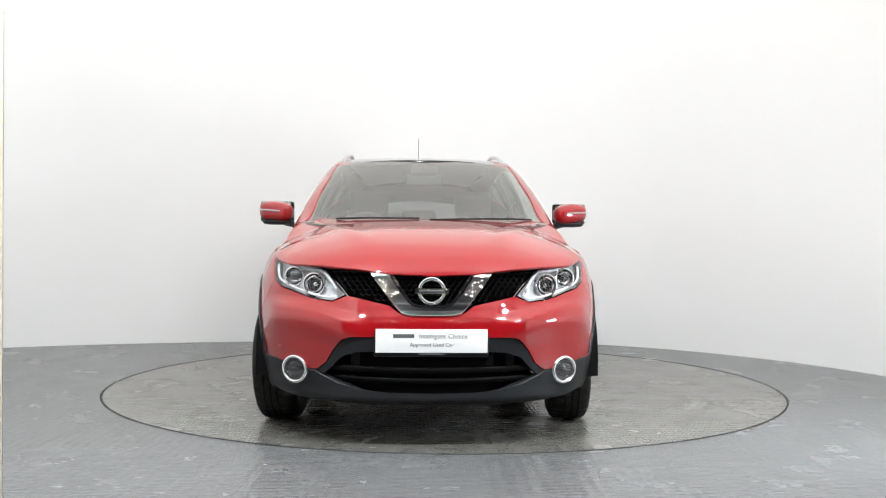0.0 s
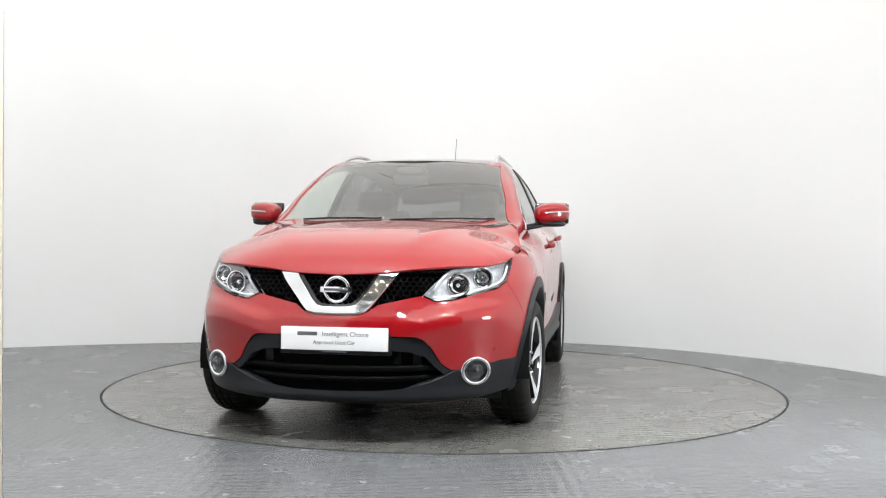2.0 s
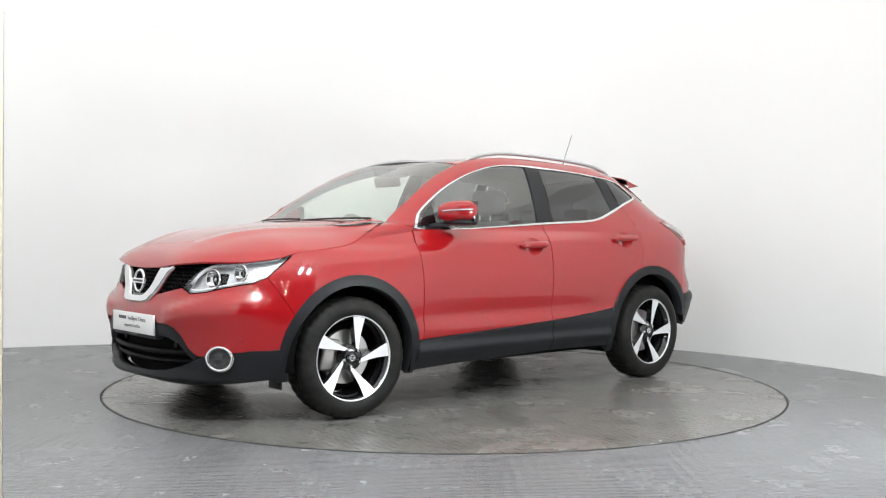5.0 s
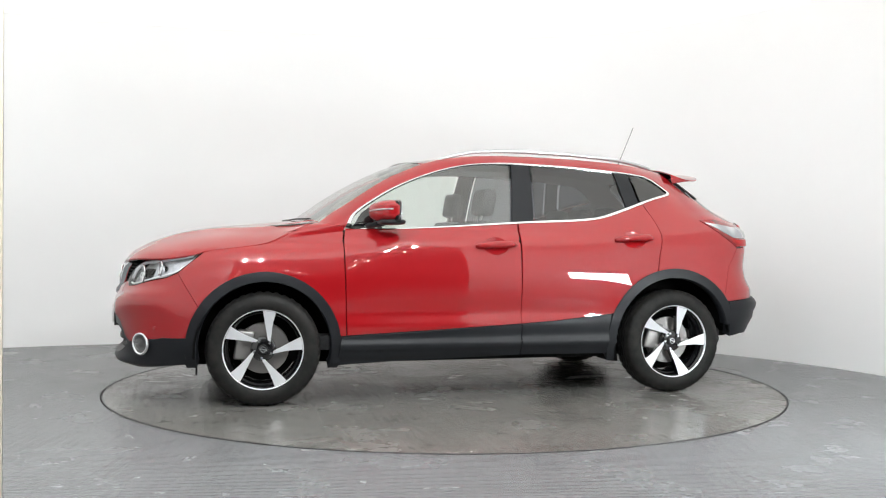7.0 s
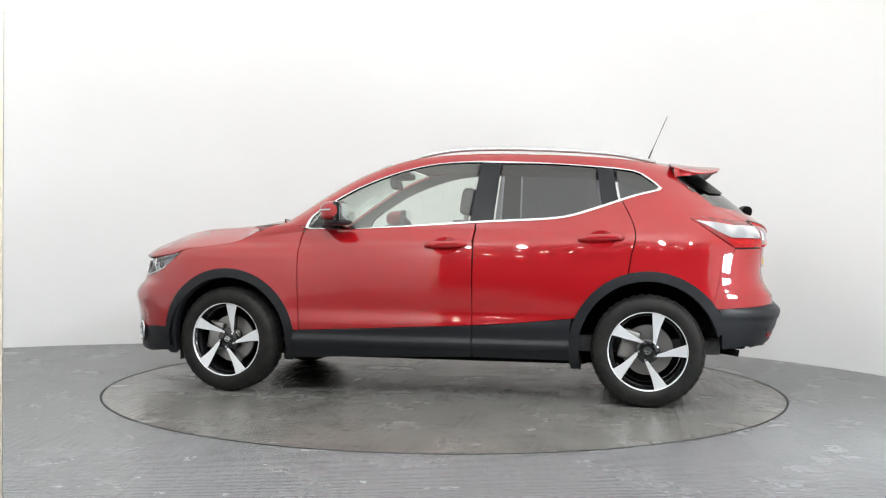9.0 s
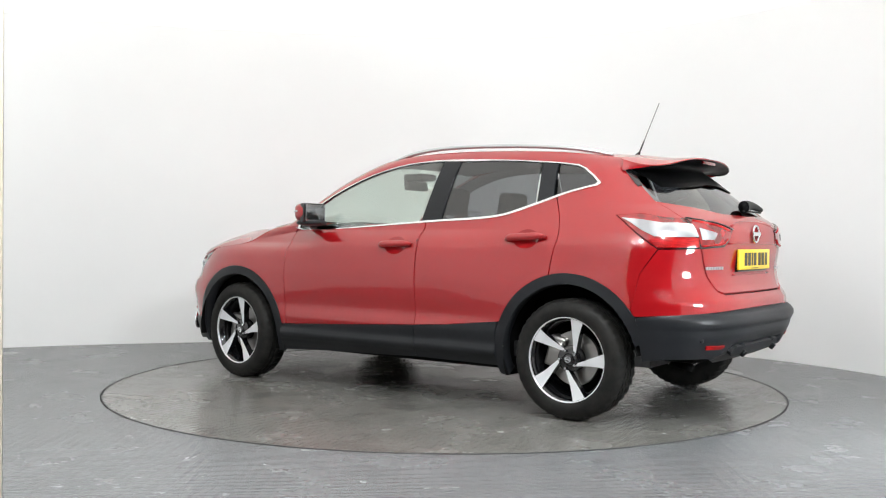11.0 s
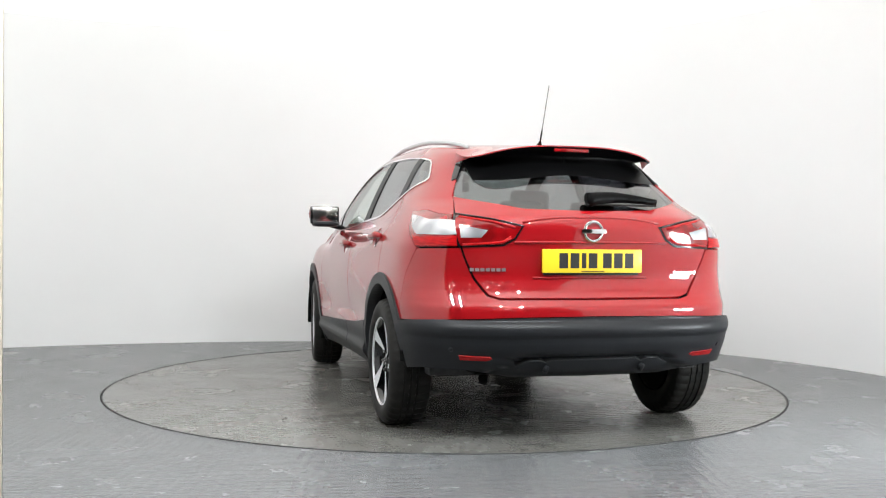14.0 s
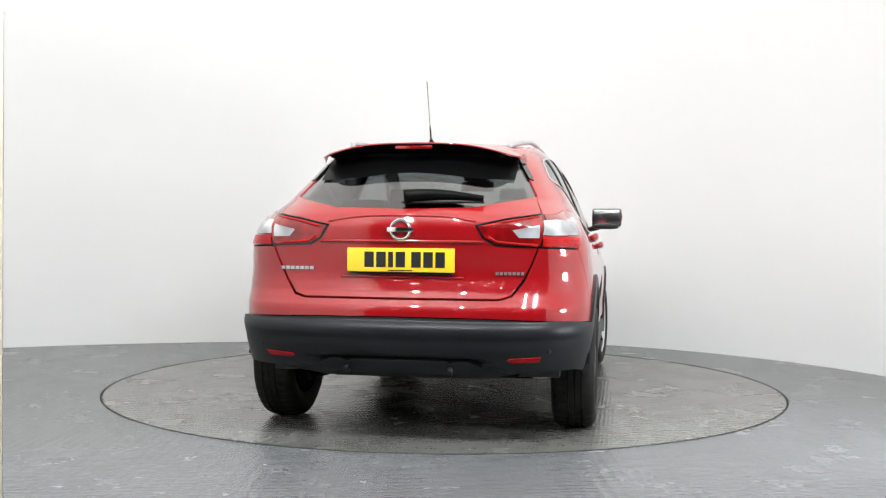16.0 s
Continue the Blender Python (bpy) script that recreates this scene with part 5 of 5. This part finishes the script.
    for y0, w, z, h in ((.525, .18, .848, .015), (-.518, .14, .832, .014)):
        n = 7
        bm = bmesh.new()
        for k in range(n):
            box_bm(bm, -.0025, .003, -w / 2 + w * (k + .10) / n, -w / 2 + w * (k + .82) / n, -h / 2, h / 2)
        lab = part("badge_lettering", bm, SATIN, c, "plain silver bars for lettering", smooth=False)
        u = R(abs(y0), z)
        nn = normal_at(body_safe, *u, False)
        lab.matrix_basis = Matrix.Translation(on_rear(y0, z, .004)) @ Matrix.Rotation(math.atan2(nn.y, -nn.x) * (-1 if y0 > 0 else 1), 4, "Z")
    # pressed ledge and handle strip over the plate
    tube("tailgate_lip", [on_rear(y, .982 - .003 * abs(y), .003) for y in [k * .05 - .40 for k in range(17)]], .006, PAINT, c, 8, "pressed lip over the plate", 1.0)
    tube("tailgate_crease", [on_rear(y, .808 + .002 * abs(y), -.001) for y in [k * .05 - .30 for k in range(13)]], .008, PAINT, c, 8, "pressed lip under the plate", .8)
    tube("tailgate_crease", [on_rear(y, 1.105 - .035 * abs(y / .38) ** 3, -.003) for y in [k * .04 - .36 for k in range(19)]], .009, PAINT, c, 8, "pressed edge under the window", .8)
    # reflectors
    rf = [R(.665, .450), R(.525, .444), R(.515, .434), R(.54, .424), R(.655, .428)]
    panel("reflector", rf, REDLENS, c, "red bumper reflector", lift=.017, depth=.008, gap=0)
    for s in (1, -1):
        for y, z in ((.70, .475),):
            u = R(y, z)
            nn = normal_at(body_safe, *u, False)
            dish("parking_sensor", facing(on_rear(s * y, z, .012), (nn.x, s * nn.y, nn.z)), [(.011, 0), (.01, .003), (.003, .003)], PLASTIC, c)
        pts = [on_rear(s * .25, .398, .03), on_rear(s * .25, .372, .024)]
        tube("tow_tab", pts, .013, PLASTIC, c, 8)
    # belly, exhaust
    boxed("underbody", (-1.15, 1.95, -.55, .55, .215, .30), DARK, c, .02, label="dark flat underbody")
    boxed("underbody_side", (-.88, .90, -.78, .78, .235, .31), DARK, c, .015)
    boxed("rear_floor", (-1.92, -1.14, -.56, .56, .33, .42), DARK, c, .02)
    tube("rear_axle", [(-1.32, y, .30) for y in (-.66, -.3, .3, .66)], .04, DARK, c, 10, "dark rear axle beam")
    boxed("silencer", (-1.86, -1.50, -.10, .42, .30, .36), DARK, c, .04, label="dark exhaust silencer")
    # the tip's shade under the bumper is put into its near-black colour
    tube("exhaust_pipe", [(-1.75, .45, .31), (-1.84, .49, .306), (-1.885, .50, .298)], .022, DARK, c, 14, "exhaust tip darkened to near-black")


def cabin():
    c = car
    boxed("cabin_floor", (-1.75, 1.1, -.74, .74, .31, .40), TRIM, c, .01)
    # dashboard
    bm = box_bm(bmesh.new(), .50, 1.02, -.72, .72, .80, 1.045, .05)
    da = part("dashboard", bm, TRIM, c, "black dashboard")
    tube("dash_cowl", [(.55, y, 1.055 + .02 * math.cos((y + .37) / .18 * 1.4)) for y in [-.55 + .03 * k for k in range(13)]], .025, TRIM, da, 8)
    st = torus("steering_wheel", facing((.38, -.37, .985), (-.9, 0, .42)), .182, .016, TRIM, c, "black steering wheel")
    dish("steering_boss", facing((.40, -.37, .975), (-.9, 0, .42)), [(.07, -.02), (.065, .02), (.01, .025)], TRIM, st)
    for a in (0, 180, 270):
        m = facing((.385, -.37, .982), (-.9, 0, .42))
        d = m.to_3x3() @ Vector((math.cos(radians(a)), math.sin(radians(a)), 0))
        tube("steering_spoke", [m.translation + d * .05, m.translation + d * .18], .015, TRIM, st, 8)

    def seat(x, y, top, w, rear=False):
        se = part("seat", box_bm(bmesh.new(), -.14, .34, -w, w, -.10, .08, .05, pose(x, y, .60, 0, -6, 0)), SEAT, c, "dark fabric rear bench" if rear else "dark fabric front seat")
        part("backrest", box_bm(bmesh.new(), -.07, .06, -w, w, 0, top - .62, .05, pose(x - .12, y, .62, 0, -14, 0)), SEAT, se)
        for dy in ((0,) if not rear else (-.45, 0, .45)):
            hx = x - .12 - (top - .62) * math.sin(radians(14)) - .01
            part("headrest", box_bm(bmesh.new(), -.05, .05, -.135, .135, .03, .21 if not rear else .15, .04, pose(hx, y + dy, top - .01, 0, -10, 0)), SEAT, se)
            for q in (-.05, .05):
                tube("headrest_post", [(hx + .02, y + dy + q, top - .05), (hx, y + dy + q, top + .06)], .007, STEEL, se, 6)
    seat(.10, .37, 1.13, .25)
    seat(.10, -.37, 1.13, .25)
    seat(-.78, 0, 1.08, .66, True)
    boxed("parcel_shelf", (-1.80, -1.12, -.56, .56, .99, 1.01), TRIM, c, .004)
    # headliner and inner trims
    rx, ry = [-1.7 + 0.06 * k for k in range(36)], [-0.01 + 0.05 * k for k in range(14)]
    hl = [(.30, 0), (.28, .45), (-.1, .50), (-.6, .50), (-1.3, .46), (-1.5, .42), (-1.5, 0)]
    panel("headliner", hl, HEADLINER, c, "pale grey headliner", surf=lambda x, y: roof_surf(max(x, -1.46), y) + Vector((min(0, x + 1.46), 0, 0)), lines=(rx, ry), mid=(1, 0.0), both=True, depth=0, lift=-.035)
    ap = [S(*p) for p in A_LINE] + [S(*p) for p in ROOF_EDGE[1:]] + [R(.50, 1.40), R(.55, 1.30), R(.58, 1.22)] + side([(-1.5, 1.16), (-1.25, 1.20)]) + [S(*p) for p in reversed(DLO_LOW) if p[0] < -1.27] + \
        [S(*p) for p in reversed(DLO_TOP)]
    panel("pillar_trim", ap, HEADLINER, c, "pale grey pillar trim", lift=-.022, depth=0, gap=.0)
    for x0, x1 in ((.80, -.26), (-.28, -1.15)):
        low = [(x1, .47)] if x1 > -1 else [(x1, .88), (-.95, .82), (-.84, .60), (-.84, .47)]
        panel("door_card", side([(x0, .45), (x0, 1.045), (x1, 1.06)] + low), TRIM, c, "black door card", lift=-.05, depth=0, gap=0)
    # mirror and sensor box behind the windscreen
    bm = box_bm(bmesh.new(), -.02, .02, -.12, .12, -.035, .035, .015, pose(.42, 0, 1.375, 0, 12, 0))
    part("inner_mirror", bm, TRIM, c, "black interior mirror")
    boxed("camera_box", (.30, .47, -.09, .09, 1.41, 1.46), TRIM, c, .02, pose(0, 0, 0))


front_end()
flanks()
tail_end()
cabin()


def motions():
    rows_t, rows_c = [], []
    for t, a in TURN:
        m = pose(0, 0, 0, 0, 0, a)
        rows_t.append((t, m))
        rows_c.append((t, m @ Matrix.Translation(-CAR_OFF)))
    walk(TABLE, rows_t)
    walk(car, rows_c)


motions()
